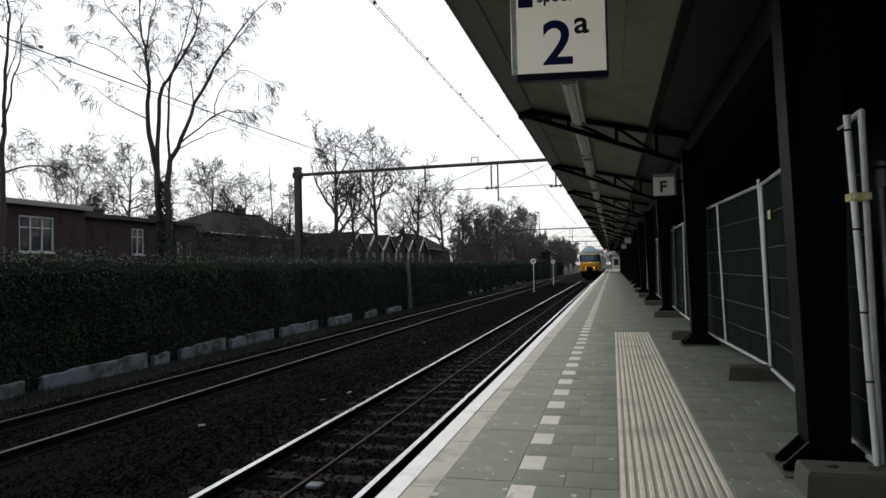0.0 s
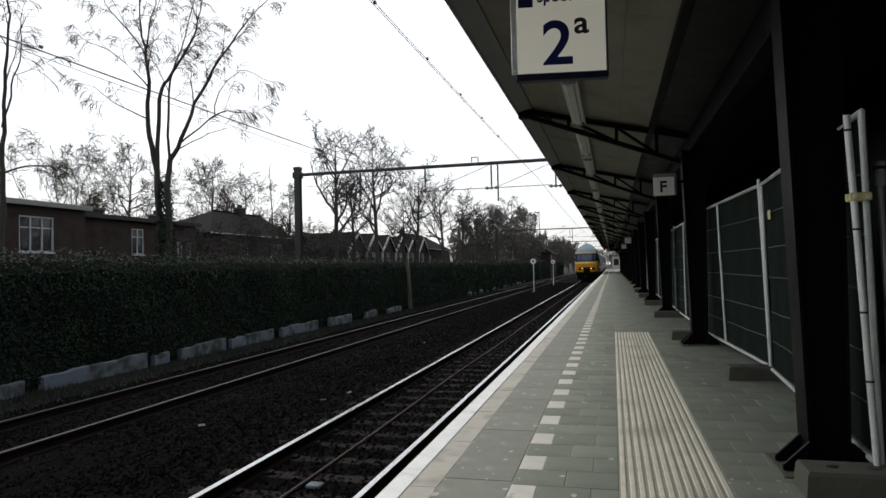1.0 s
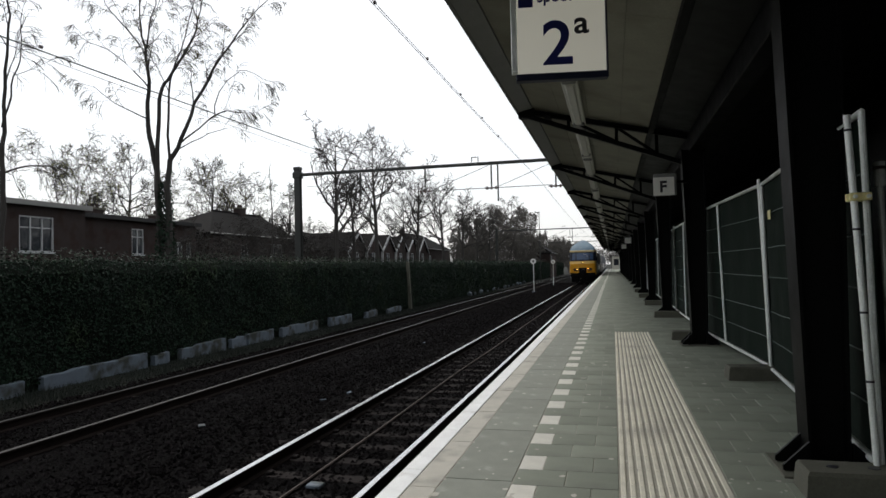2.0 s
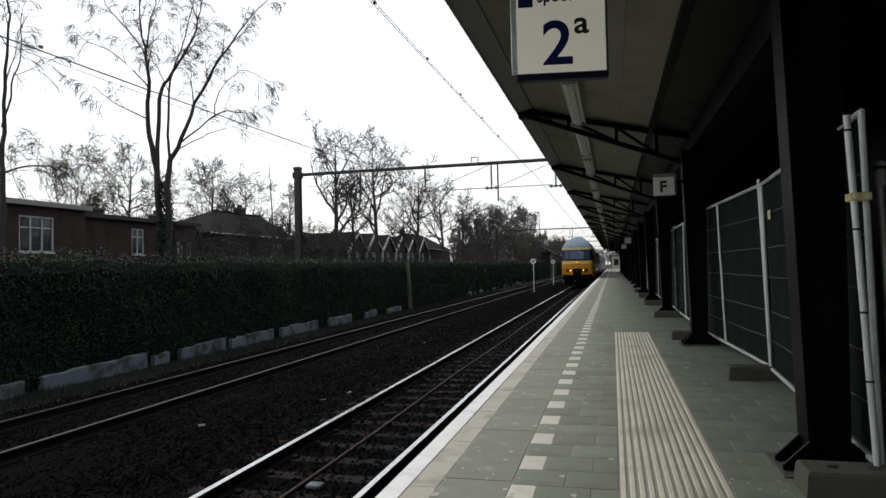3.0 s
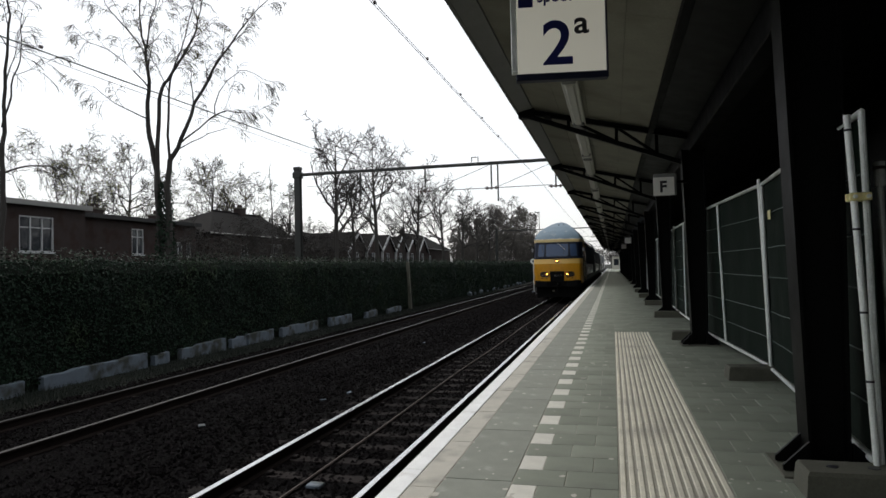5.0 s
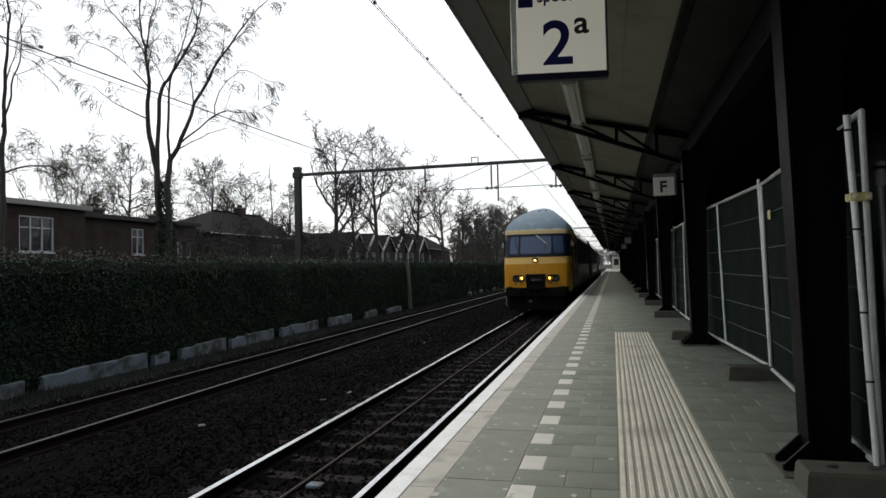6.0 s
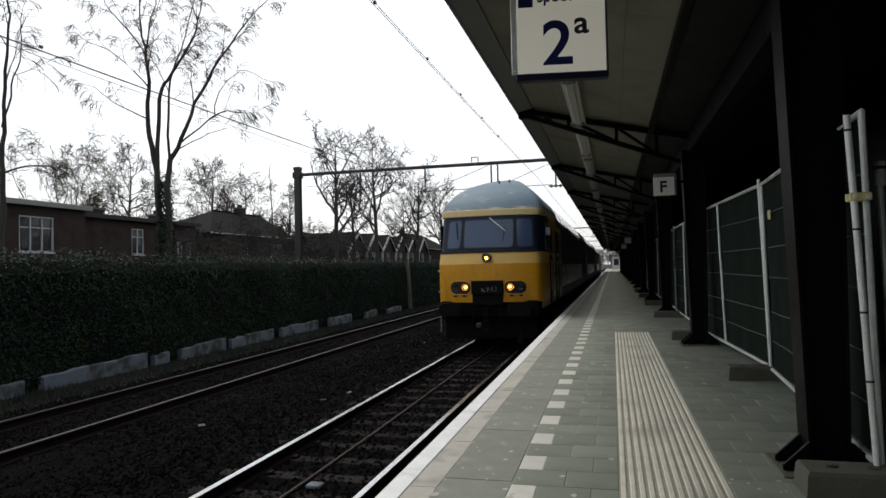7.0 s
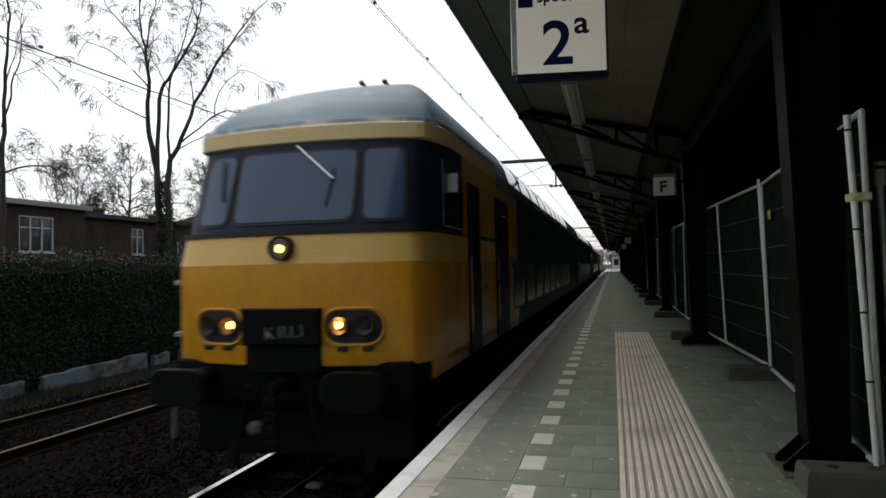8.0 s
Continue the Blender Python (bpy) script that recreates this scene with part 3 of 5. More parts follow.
def sector_sign(y, letter):
    s = empty("sector_sign", (0.79, y, 2.26), "small white square platform sector sign on a column", "sign", "sector signs")
    part("panel", boxed(-0.16, 0.14, -0.02, 0.02, 0.0, 0.27, 0.004), M_SIGN, s)
    part("box", boxed(-0.15, 0.18, 0.021, 0.12, 0.0, 0.33, 0.01), M_FASCIA, s, "grey box behind the panel")
    part("bracket", bar(bmesh.new(), (0.17, 0.08, 0.2), (0.34, 0.1, 0.2), 0.04, 0.04), M_BLACK, s)
    if letter:
        text_part(letter, 0.23, M_INK, s, (-0.075, -0.0225, 0.05), fat=0.007, label="black letter " + letter)


def signs():
    platform_sign()
    sector_sign(10.5, "F")
    for y in (34.95, 47.15):
        sector_sign(y, "")


# ---- building-site fence ----
def fence_panel(length, name="site_fence", top=2.12):
    """Mesh fence panel along y from 0, screened with cloth."""
    f = empty(name, (0, 0, 0), "galvanised site fence panel screened with dark green cloth", "fence", "site fence panels")
    for y in (0.02, length - 0.02):
        part("end_tube", tube(bmesh.new(), (0, y, 0.02), (0, y, top), 0.018, n=10), M_GALV, f)
    part("mid_tube", tube(bmesh.new(), (0, length * 0.5, 0.12), (0, length * 0.5, 2.05), 0.016, n=8), M_GALV, f)
    for z in (0.12, 2.05):
        part("rail_tube", tube(bmesh.new(), (0, 0.02, z), (0, length - 0.02, z), 0.019, n=10), M_GALV, f)
    bm = bmesh.new()
    nu, nv = 28, 14
    g = [[bm.verts.new((0.028 + 0.012 * noise.noise((u * 0.35, v * 0.4, length)), 0.03 + (length - 0.06) * u / nu, 0.14 + 1.89 * v / nv)) for u in range(nu + 1)] for v in range(nv + 1)]
    for v in range(nv):
        for u in range(nu):
            bm.faces.new((g[v][u], g[v][u + 1], g[v + 1][u + 1], g[v + 1][u]))
    cl = part("screen_cloth", bm, M_CLOTH, f, "dark green screening cloth")
    md = cl.modifiers.new("thick", "SOLIDIFY")
    md.thickness = 0.004
    for z in (0.42, 0.72, 1.08, 1.38, 1.72):
        bm = bmesh.new()
        pts = [(0.012, 0.03 + (length - 0.06) * u / 10, z + 0.012 * noise.noise((u * 0.8, z * 5, 3))) for u in range(11)]
        for a, b in zip(pts, pts[1:]):
            tube(bm, a, b, 0.005, n=5, caps=False)
        part("cloth_seam", bm, M_CLOTH_LINE, f, "pale horizontal seam wire")
    return f


def fence_foot(x, y, rz=0):
    b = empty("concrete_block", (x, y, 0), "grey concrete ballast block holding the site fence", "concrete block", "concrete blocks")
    b.rotation_euler = (0, 0, radians(rz))
    bm = bmesh.new()
    ring = lambda z, i: [(-0.36 + i, -0.135 + i, z), (0.36 - i, -0.135 + i, z), (0.36 - i, 0.135 - i, z), (-0.36 + i, 0.135 - i, z)]
    loft(bm, [ring(0, 0), ring(0.02, 0), ring(0.12, 0.01), ring(0.14, 0.022)])
    part("block", bm, M_CONCRETE, b)
    for sx in (-0.2, 0.0, 0.2):
        part("socket", tube(bmesh.new(), (sx, 0, 0.138), (sx, 0, 0.144), 0.03, n=10), M_INK, b, "dark tube socket")


def platform_spots():
    """Trodden gum and pale smears on the pavers."""
    rng = np.random.default_rng(17)
    verts, faces = [], []
    for k in range(280):
        x, y = -1.0 + 1.9 * rng.random(), 3.2 + 16 * rng.random() ** 1.6
        rad = 0.008 + 0.022 * rng.random() ** 3
        n0 = len(verts)
        verts.append((x, y, 0.003))
        for i in range(9):
            a = math.tau * i / 9
            q = rad * (0.7 + 0.6 * rng.random())
            verts.append((x + q * math.cos(a), y + 1.3 * q * math.sin(a), 0.0022))
        faces += [(n0, n0 + 1 + i, n0 + 1 + (i + 1) % 9) for i in range(9)]
    tagged(joined("gum_spots", verts, faces, M_COPING), label="pale trodden gum spots on the platform pavers", category="gum spots", kind="stuff")


def fences():
    a = fence_panel(4.5)
    a.matrix_basis = pose(1.6, 7.72, 0, 0, -1.6, 2.6)
    b = fence_panel(3.6, "site_fence", 2.055)
    b.matrix_basis = pose(1.37, 4.06, 0, 0, -0.8, -3.3)
    for k in range(10):
        copy_thing(a, pose(1.44 + 0.04 * math.sin(k), 12.35 + 4.6 * k, 0, 0, 0, 0.5 * math.sin(k * 2)))
    fence_foot(1.5, 7.66, 2)
    fence_foot(1.305, 3.985, 0)
    for k in range(5):
        fence_foot(1.25, 11.45 + 4.6 * k, 0)
    pc = empty("pipe_coupling", (1.72, 4.95, 1.72), "grey galvanised coupling on the fence", "coupling")
    part("sleeve", tube(bmesh.new(), (0, 0, 0), (0, 0, 0.16), 0.035, n=10), M_GALV, pc)
    part("collar", tube(bmesh.new(), (0, 0, 0.11), (0, 0, 0.13), 0.043, n=10), M_RUST, pc)
    part("tube", tube(bmesh.new(), (0.03, 0, -1.72), (0, 0, 0.0), 0.02, n=10), M_GALV, pc)
    cl = empty("fence_clamp", (1.302, 4.05, 1.58), "yellowish steel clamp joining two fence tubes", "clamp")
    part("jaw", boxed(-0.055, 0.055, -0.04, -0.026, -0.022, 0.022, 0.004), M_BRASS, cl)
    part("jaw", boxed(-0.055, 0.055, 0.024, 0.037, -0.022, 0.022, 0.004), M_BRASS, cl)
    for dx in (-0.03, 0.035):
        part("bolt", tube(bmesh.new(), (dx, -0.058, 0), (dx, 0.05, 0), 0.011, n=6), M_GALV, cl)
    post = tagged(part("fence_post", tube(bmesh.new(), (1.342, 4.05, 0.1), (1.26, 4.05, 2.03), 0.0185, n=12), M_GALV), label="galvanised tube leaning at the fence joint", category="post")
    for z in (0.58, 0.95, 1.4, 1.94):
        x = 1.346 - 0.0425 * z
        part("cable_tie", tube(bmesh.new(), (x, 4.05, z), (x, 4.05, z + 0.012), 0.021, n=12), M_INK, post, "black cable tie")
    part("hook", bar(bmesh.new(), (1.262, 4.05, 1.99), (1.215, 4.05, 1.955), 0.014, 0.014), M_GALV, post)
    for x, y, z, mat, lab in ((1.52, 7.2, 1.7, M_BRASS, "small yellow tag clipped to the screen cloth"), (1.42, 12.12, 1.72, M_TRIM, "small white tag clipped to the screen cloth")):
        tagged(part("tag", boxed(x - 0.006, x + 0.004, y - 0.05, y + 0.05, z - 0.045, z + 0.045, 0.003), mat), label=lab, category="tag")


M_BRASS = material("yellow_zinc_plating", (0.85, 0.76, 0.36), 0.35, 0.3, vary=0.15, scale=20, fine=90)

ground_sheet()
ballast_bed()
tracks()
canopy()
canopy_things()
signs()
fences()
platform_spots()


# ---- train ----
def hull_ring(z, c, w, side_y, bow=0.22, n=10):
    """Plan outline of the nose at height z: c is the set-back of its middle, w its half width at the corner."""
    flank = [(1.39, side_y), (1.386, c + bow + 0.75), (1.375, c + bow + 0.48), (w + 0.072, c + bow + 0.28), (w + 0.037, c + bow + 0.12), (w - 0.012, c + bow + 0.015)]
    front = []
    for i in range(n + 1):
        u = 0.94 * (-1 + 2 * i / n)
        front.append((u * w, c + bow * abs(u) ** 2.4))
    pts = [(-x, y) for x, y in flank] + front + flank[::-1]
    return [(x, y, z) for x, y in pts]


NOSE = 4.2


def skin(levels, side_y=NOSE):
    return loft(bmesh.new(), [hull_ring(z, c, w, side_y) for z, c, w in levels], closed=False, caps=False)


def front_y(x, c, w, bow=0.22):
    return c + bow * min(abs(x / w), 1) ** 2.4


def plate(bm, shape, c0, c1, z0, z1, w, proud, thick=0.02, slices=16):
    """A rounded plate that follows the bowed front: shape is (x0, x1, za, zb, radius, slant); the set-back runs from c0 at z0 to c1 at z1."""
    x0, x1, za, zb, rad, slant = shape

    def at(u, z, d):
        x = u + slant * (z - za) / (zb - za)
        c = c0 + (c1 - c0) * (z - z0) / (z1 - z0)
        return (x, front_y(x, c, w) - d, z)
    rings = []
    for i in range(slices + 1):
        u = x0 + (x1 - x0) * (0.5 - 0.5 * math.cos(math.pi * i / slices))
        e = min(u - x0, x1 - u)
        cut = rad - math.sqrt(max(rad * rad - (rad - min(e, rad)) ** 2, 0)) if e < rad else 0.0
        lo, hi = za + min(cut, (zb - za) / 2 - 0.002), zb - min(cut, (zb - za) / 2 - 0.002)
        rings.append([at(u, lo, proud - thick), at(u, lo, proud), at(u, (lo + hi) / 2, proud), at(u, hi, proud), at(u, hi, proud - thick)])
    return loft(bm, rings)


def rounded(x0, x1, z0, z1, r, n=4):
    pts = []
    for cx, cz, a0 in ((x1 - r, z1 - r, 0), (x0 + r, z1 - r, 90), (x0 + r, z0 + r, 180), (x1 - r, z0 + r, 270)):
        for i in range(n + 1):
            a = radians(a0 + 90 * i / n)
            pts.append((cx + r * math.cos(a), cz + r * math.sin(a)))
    return pts


SECTION = [(1.37, 1.0), (1.39, 1.2), (1.39, 2.3), (1.385, 3.3), (1.34, 3.52), (1.25, 3.78), (1.08, 4.04), (0.85, 4.25), (0.5, 4.54), (0.25, 4.68), (0.0, 4.74)]


def roof_z(x, y):
    """Roof of the nose: a raked front that runs out into the coach section."""
    rake = float(np.interp(y, (0.45, 0.75, 1.15, 2.0, 3.0, 3.8, 4.2), (3.55, 3.82, 4.06, 4.36, 4.57, 4.7, 4.76)))
    arch = float(np.interp(-abs(x), [-p[0] for p in SECTION[3:]], [p[1] for p in SECTION[3:]]))
    return min(rake - 0.05 * x * x, arch)


CAR_LEN = 26.0
WHEEL_R = 0.46


def side_section(lo, hi):
    """Outline (x, z) of the coach side on the x > 0 flank between two heights."""
    pts = SECTION
    zs = [p[1] for p in pts]
    xs = [p[0] for p in pts]
    inner = [p for p in pts if lo < p[1] < hi]
    return [(float(np.interp(lo, zs, xs)), lo), *inner, (float(np.interp(hi, zs, xs)), hi)]


def long_skin(lo, hi, y0, y1):
    s = side_section(lo, hi)
    bm = bmesh.new()
    for sign in (-1, 1):
        loft(bm, [[(sign * x, y, z) for x, z in s] for y in (y0, y1)], closed=False, caps=False)
    return bm


def side_windows(car, y0, y1, deck, step, width):
    """Separate panes with frames along both flanks."""
    lo, hi = {"lower": (1.35, 2.1), "upper": (3.38, 3.98)}[deck]
    made = {}
    for sign in (-1, 1):
        s = side_section(lo, hi)
        for d, mat, nm in ((0.008, M_RUBBER, "window_frame"), (0.014, M_PANE if deck == "upper" else M_COACH_PANE, "window")):
            grow = 0.04 if nm == "window_frame" else 0.0
            bm = bmesh.new()
            ss = side_section(lo - grow, hi + grow)
            loft(bm, [[(sign * (x + d), y, z) for x, z in ss] + [(sign * (x - 0.02), y, z) for x, z in reversed(ss)] for y in (-width / 2 - grow, width / 2 + grow)])
            me = bpy.data.meshes.new(nm)
            bm.to_mesh(me)
            bm.free()
            me.materials.append(mat)
            made[nm] = me
        y = y0 + step / 2
        while y < y1 - width / 2:
            fr = shared("window_frame", made["window_frame"], car, (0, y, 0))
            shared("window", made["window"], fr, (0, 0, 0))
            y += step


def bogie(car, y):
    """Side frames and two wheelsets; returns the wheelsets."""
    for s in (-1, 1):
        bm = bmesh.new()
        box(bm, s * 1.0 - 0.06, s * 1.0 + 0.06, y - 1.7, y + 1.7, 0.42, 0.62, 0.02)
        for d in (-1.25, 1.25):
            box(bm, s * 1.0 - 0.09, s * 1.0 + 0.09, y + d - 0.2, y + d + 0.2, 0.3, 0.62, 0.03)
            tube(bm, (s * 1.12, y + d, 0.46), (s * 1.0, y + d, 0.46), 0.13, n=12)
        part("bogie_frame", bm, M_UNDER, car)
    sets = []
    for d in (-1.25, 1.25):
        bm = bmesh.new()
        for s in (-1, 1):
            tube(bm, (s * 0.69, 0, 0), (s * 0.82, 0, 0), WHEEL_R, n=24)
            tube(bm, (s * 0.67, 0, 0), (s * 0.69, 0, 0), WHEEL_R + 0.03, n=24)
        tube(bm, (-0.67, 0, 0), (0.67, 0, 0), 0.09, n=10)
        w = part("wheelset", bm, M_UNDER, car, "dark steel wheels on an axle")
        w.location = (0, y + d, WHEEL_R)
        sets.append(w)
    return sets


def coach_shell(car, y0, y1):
    mid = 6.4 if y0 > 4 else y0
    for s in (-1, 1) if y0 > 4 else ():
        sec = side_section(1.0, 3.28)
        part("end_panel", loft(bmesh.new(), [[(s * x, y, z) for x, z in sec] for y in (y0, mid)], closed=False, caps=False), M_YELLOW, car, "yellow body side next to the door")
    # Behind mid the dark blue imitates the shade on the body sides
    part("lower_side", long_skin(1.0, 2.3, mid, y1), M_NAVY, car, "lower body side coloured dark blue to stand for shade")
    part("waist_band", long_skin(2.3, 3.28, mid, y1), M_NAVY, car, "waist band coloured dark blue to stand for shade")
    part("upper_side", long_skin(3.28, 4.0, y0, y1), M_NAVY, car, "dark upper deck side")
    part("roof", long_skin(4.0, 4.74, y0, y1), M_ROOF_DARK, car, "dark curved roof", smooth=True)
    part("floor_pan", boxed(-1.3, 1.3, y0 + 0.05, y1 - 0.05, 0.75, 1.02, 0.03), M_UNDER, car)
    ring = [(-x, z) for x, z in side_section(1.0, 4.74)] + [(x, z) for x, z in reversed(side_section(1.0, 4.74))][1:]
    bm = bmesh.new()
    loft(bm, [[(x * 0.985, y, z * 0.997) for x, z in ring] for y in (y1 - 0.04, y1 - 0.01)])
    part("end_wall", bm, M_UNDER, car)


def side_door(car, y, sign, w=0.75, z0=1.02, z1=3.1):
    d = part("door", boxed(sign * 1.398 - 0.012, sign * 1.398 + 0.012, y - w / 2, y + w / 2, z0, z1, 0.008), M_NAVY, car, "dark blue side door")
    part("door_pane", boxed(sign * 1.414 - 0.006, sign * 1.414 + 0.006, y - w / 2 + 0.15, y + w / 2 - 0.15, 2.0, 2.85, 0.004), M_COACH_PANE, d)
    for e in (-1, 1):
        part("grab_rail", tube(bmesh.new(), (sign * 1.45, y + e * (w / 2 + 0.09), 1.3), (sign * 1.45, y + e * (w / 2 + 0.09), 2.2), 0.014, n=8), M_CHROME, d, "bright grab rail")


M_SCUFF = material("scuffed_paint", (0.16, 0.2, 0.24), 0.6, vary=0.2, scale=8, fine=60, spread=0.001, second=(0.5, 0.5, 0.47), second_at=0.5, second_scale=4)


def cab_car():
    car = empty("double_deck_train", (NEAR_X, 90, RAIL_Z), "yellow double-deck driving trailer with a blue-grey roof, headlights on", "train")
    W = 1.28
    # nose
    part("apron", skin([(1.17, 0.02, W), (1.3, 0.0, W), (2.14, 0.0, W)]), M_YELLOW, car, "warm yellow front panel", smooth=True)
    part("pale_band", skin([(2.14, 0.0, W), (2.43, 0.10, W - 0.01)]), M_SKYLIT_YELLOW, car, "yellow band under the windscreen, coloured paler for light from above", smooth=True)
    part("belt_rail", skin([(2.425, 0.075, W), (2.47, 0.075, W), (2.475, 0.12, W - 0.02)]), M_RUBBER, car)
    part("window_band", skin([(2.47, 0.14, W - 0.03), (3.38, 0.42, W - 0.06)], 1.8), M_NAVY, car, "dark blue-grey windscreen surround", smooth=True)
    for s in (-1, 1):
        part("cab_flank", loft(bmesh.new(), [[(s * 1.388, y, z) for y in (1.8, NOSE)] for z in (2.44, 3.38)], closed=False, caps=False), M_YELLOW, car, "yellow cab side")
    part("visor", skin([(3.38, 0.47, W - 0.08), (3.375, 0.42, W - 0.02), (3.39, 0.4, W), (3.54, 0.41, W), (3.555, 0.44, W - 0.01)]), M_VISOR, car, "pale yellow visor above the windscreen")
    part("scuffed_edge", skin([(3.552, 0.425, W), (3.6, 0.455, W)]), M_SCUFF, car, "scuffed pale edge of the roof")
    # roof dome rising backwards
    bm = bmesh.new()
    rows = []
    for j in range(22):
        v = j / 21
        row = []
        for i in range(37):
            u = math.sin((-1 + i / 18) * math.pi / 2)
            x = u * (W + (1.37 - W) * min(v / 0.2, 1))
            d = (NOSE - 0.45) * v ** 1.3
            y = 0.45 + d + 0.22 * abs(u) ** 2.4 * (1 - v)
            row.append((x, y, max(roof_z(x, 0.45 + d), 3.54) + 0.01))
        rows.append(row)
    loft(bm, rows, closed=False, caps=False)
    part("roof_dome", bm, M_ROOF_GREY, car, "blue-grey domed roof with scuffed paint", smooth=True)
    # cab flanks
    for s in (-1, 1):
        bm = bmesh.new()
        loft(bm, [[(s * x, y, z) for y in (0.95, 1.0, NOSE)] for x, z in ((1.33, 1.0), (1.388, 1.18))], closed=False, caps=False)
        part("side_skirt", bm, M_YELLOW, car)
        bm = boxed(s * 1.33 - 0.03, s * 1.33 + 0.03, 0.55, NOSE, 0.98, 1.2, 0.02)
        part("sill", bm, M_YELLOW, car)
        w = part("cab_side_window", boxed(s * 1.395 - 0.012, s * 1.395 + 0.012, 0.85, 1.75, 2.5, 3.2, 0.01), M_PANE, car, "dark cab side window")
        part("window_bar", boxed(s * 1.41 - 0.008, s * 1.41 + 0.008, 1.38, 1.42, 2.5, 3.18, 0.004), M_RUBBER, w)
        # Pale plate added to imitate a bright reflection on the side window
        m = part("mirror", boxed(s * 1.46 - 0.06, s * 1.46 + 0.06, 1.0, 1.03, 2.86, 3.06, 0.01), M_OLD_TRIM, car, "pale plate imitating a reflection on the cab side window")
        for z in (1.42, 1.95) if s < 0 else ():
            part("hinge", boxed(s * 1.3 - 0.025, s * 1.3 + 0.025, 0.2, 0.26, z, z + 0.05, 0.008), M_OLD_TRIM, car, "pale panel hinge")
        part("mirror_arm", tube(bmesh.new(), (s * 1.38, 1.03, 2.62), (s * 1.46, 1.02, 2.66), 0.012, n=6), M_RUBBER, m)
        side_door(car, 2.4, s, 0.7)
        side_door(car, 4.6, s, 1.2)
    # windscreen panes
    for x0, x1, slant in ((-0.62, 0.64, 0.0), (-1.09, -0.74, 0.04), (0.76, 1.13, -0.04)):
        f = part("screen_seal", plate(bmesh.new(), (x0 - 0.03, x1 + 0.03, 2.53, 3.3, 0.1, slant), 0.14, 0.42, 2.47, 3.38, W - 0.04, 0.012), M_RUBBER, car)
        part("screen_pane", plate(bmesh.new(), (x0, x1, 2.56, 3.27, 0.075, slant), 0.14, 0.42, 2.47, 3.38, W - 0.04, 0.02), M_SCREEN, f, "windscreen pane coloured blue-grey for reflected sky")
    # wiper
    wp = part("wiper_arm", bar(bmesh.new(), (0.03, 0.33, 3.33), (0.45, 0.24, 2.97), 0.025, 0.02), M_CHROME, car, "bright wiper arm")
    part("wiper_blade", bar(bmesh.new(), (0.44, 0.29, 3.08), (0.38, 0.18, 2.7), 0.014, 0.014), M_RUBBER, wp)
    wp = part("wiper_arm", bar(bmesh.new(), (-0.86, 0.42, 3.24), (-0.8, 0.28, 2.8), 0.02, 0.02), M_RUBBER, car)
    # middle headlamp
    hl = part("headlamp", tube(tube(bmesh.new(), (0, -0.055, 2.29), (0, 0.12, 2.29), 0.115, n=20, caps=False), (0, -0.055, 2.29), (0, 0.02, 2.29), 0.1, 0.09, n=20, caps=False), M_RUBBER, car, "round middle headlamp")
    part("lens", tube(bmesh.new(), (0, -0.03, 2.29), (0, 0.06, 2.29), 0.098, n=20), M_LENS, hl)
    part("bulb", tube(bmesh.new(), (0.0, -0.034, 2.285), (0.0, -0.026, 2.285), 0.038, n=12), M_LAMP, hl, "glowing bulb")
    # twin lamp recesses
    for s in (-1, 1):
        x0, x1 = sorted((s * 0.44, s * 0.97))
        rec = part("lamp_recess", plate(bmesh.new(), (x0, x1, 1.385, 1.69, 0.14, 0.0), 0, 0, 1, 2, W, 0.006), M_RUBBER, car, "black lamp recess")
        x0, x1 = sorted((s * 0.42, s * 0.99))
        ring = rounded(x0, x1, 1.365, 1.71, 0.155)
        bm = bmesh.new()
        for (xa, za), (xb, zb) in zip(ring, ring[1:] + ring[:1]):
            if (xa - xb) ** 2 + (za - zb) ** 2 > 1e-8:
                tube(bm, (xa, front_y(xa, 0, W) - 0.012, za), (xb, front_y(xb, 0, W) - 0.012, zb), 0.016, n=6)
        part("recess_rim", bm, M_YELLOW, rec)
        for xx, lit in ((s * 0.58, True), (s * 0.82, False)):
            fy = front_y(xx, 0, W)
            lm = part("lamp_housing", tube(tube(bmesh.new(), (xx, fy - 0.065, 1.55), (xx, fy + 0.02, 1.55), 0.09, n=18, caps=False), (xx, fy - 0.065, 1.55), (xx, fy - 0.009, 1.55), 0.085, 0.05, n=18, caps=False), M_LENS, rec)
            part("bulb", tube(bmesh.new(), (xx - s * 0.012, fy - 0.02, 1.555), (xx - s * 0.012, fy - 0.006, 1.555), 0.034, n=12), M_LAMP if lit else M_RUBBER, lm, "glowing bulb" if lit else "dark unlit bulb")
        for xx in (s * 0.6, s * 0.84):
            part("clip", boxed(xx - 0.05, xx + 0.05, front_y(xx, 0, W) - 0.03, front_y(xx, 0, W), 1.31, 1.36, 0.01), M_RUBBER, rec)
    # centre box with chalk scrawl
    cb = part("coupling_box", boxed(-0.405, 0.405, -0.07, 0.1, 1.37, 1.71, 0.015), M_UNDER, car, "dark grey coupling box with chalk letters")
    text_part("KRU", 0.18, M_CHALK, cb, (-0.16, -0.0725, 1.42), rot=(90, -4, 0), fat=-0.006, squeeze=1.2, label="chalked letters KRU")
    part("box_lid_edge", boxed(-0.41, 0.41, -0.08, 0.0, 1.7, 1.72, 0.004), M_RUBBER, cb)
    # Solid dark block in place of the shaded opening under the box
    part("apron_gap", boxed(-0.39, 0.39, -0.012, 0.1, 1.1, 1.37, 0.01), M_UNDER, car)
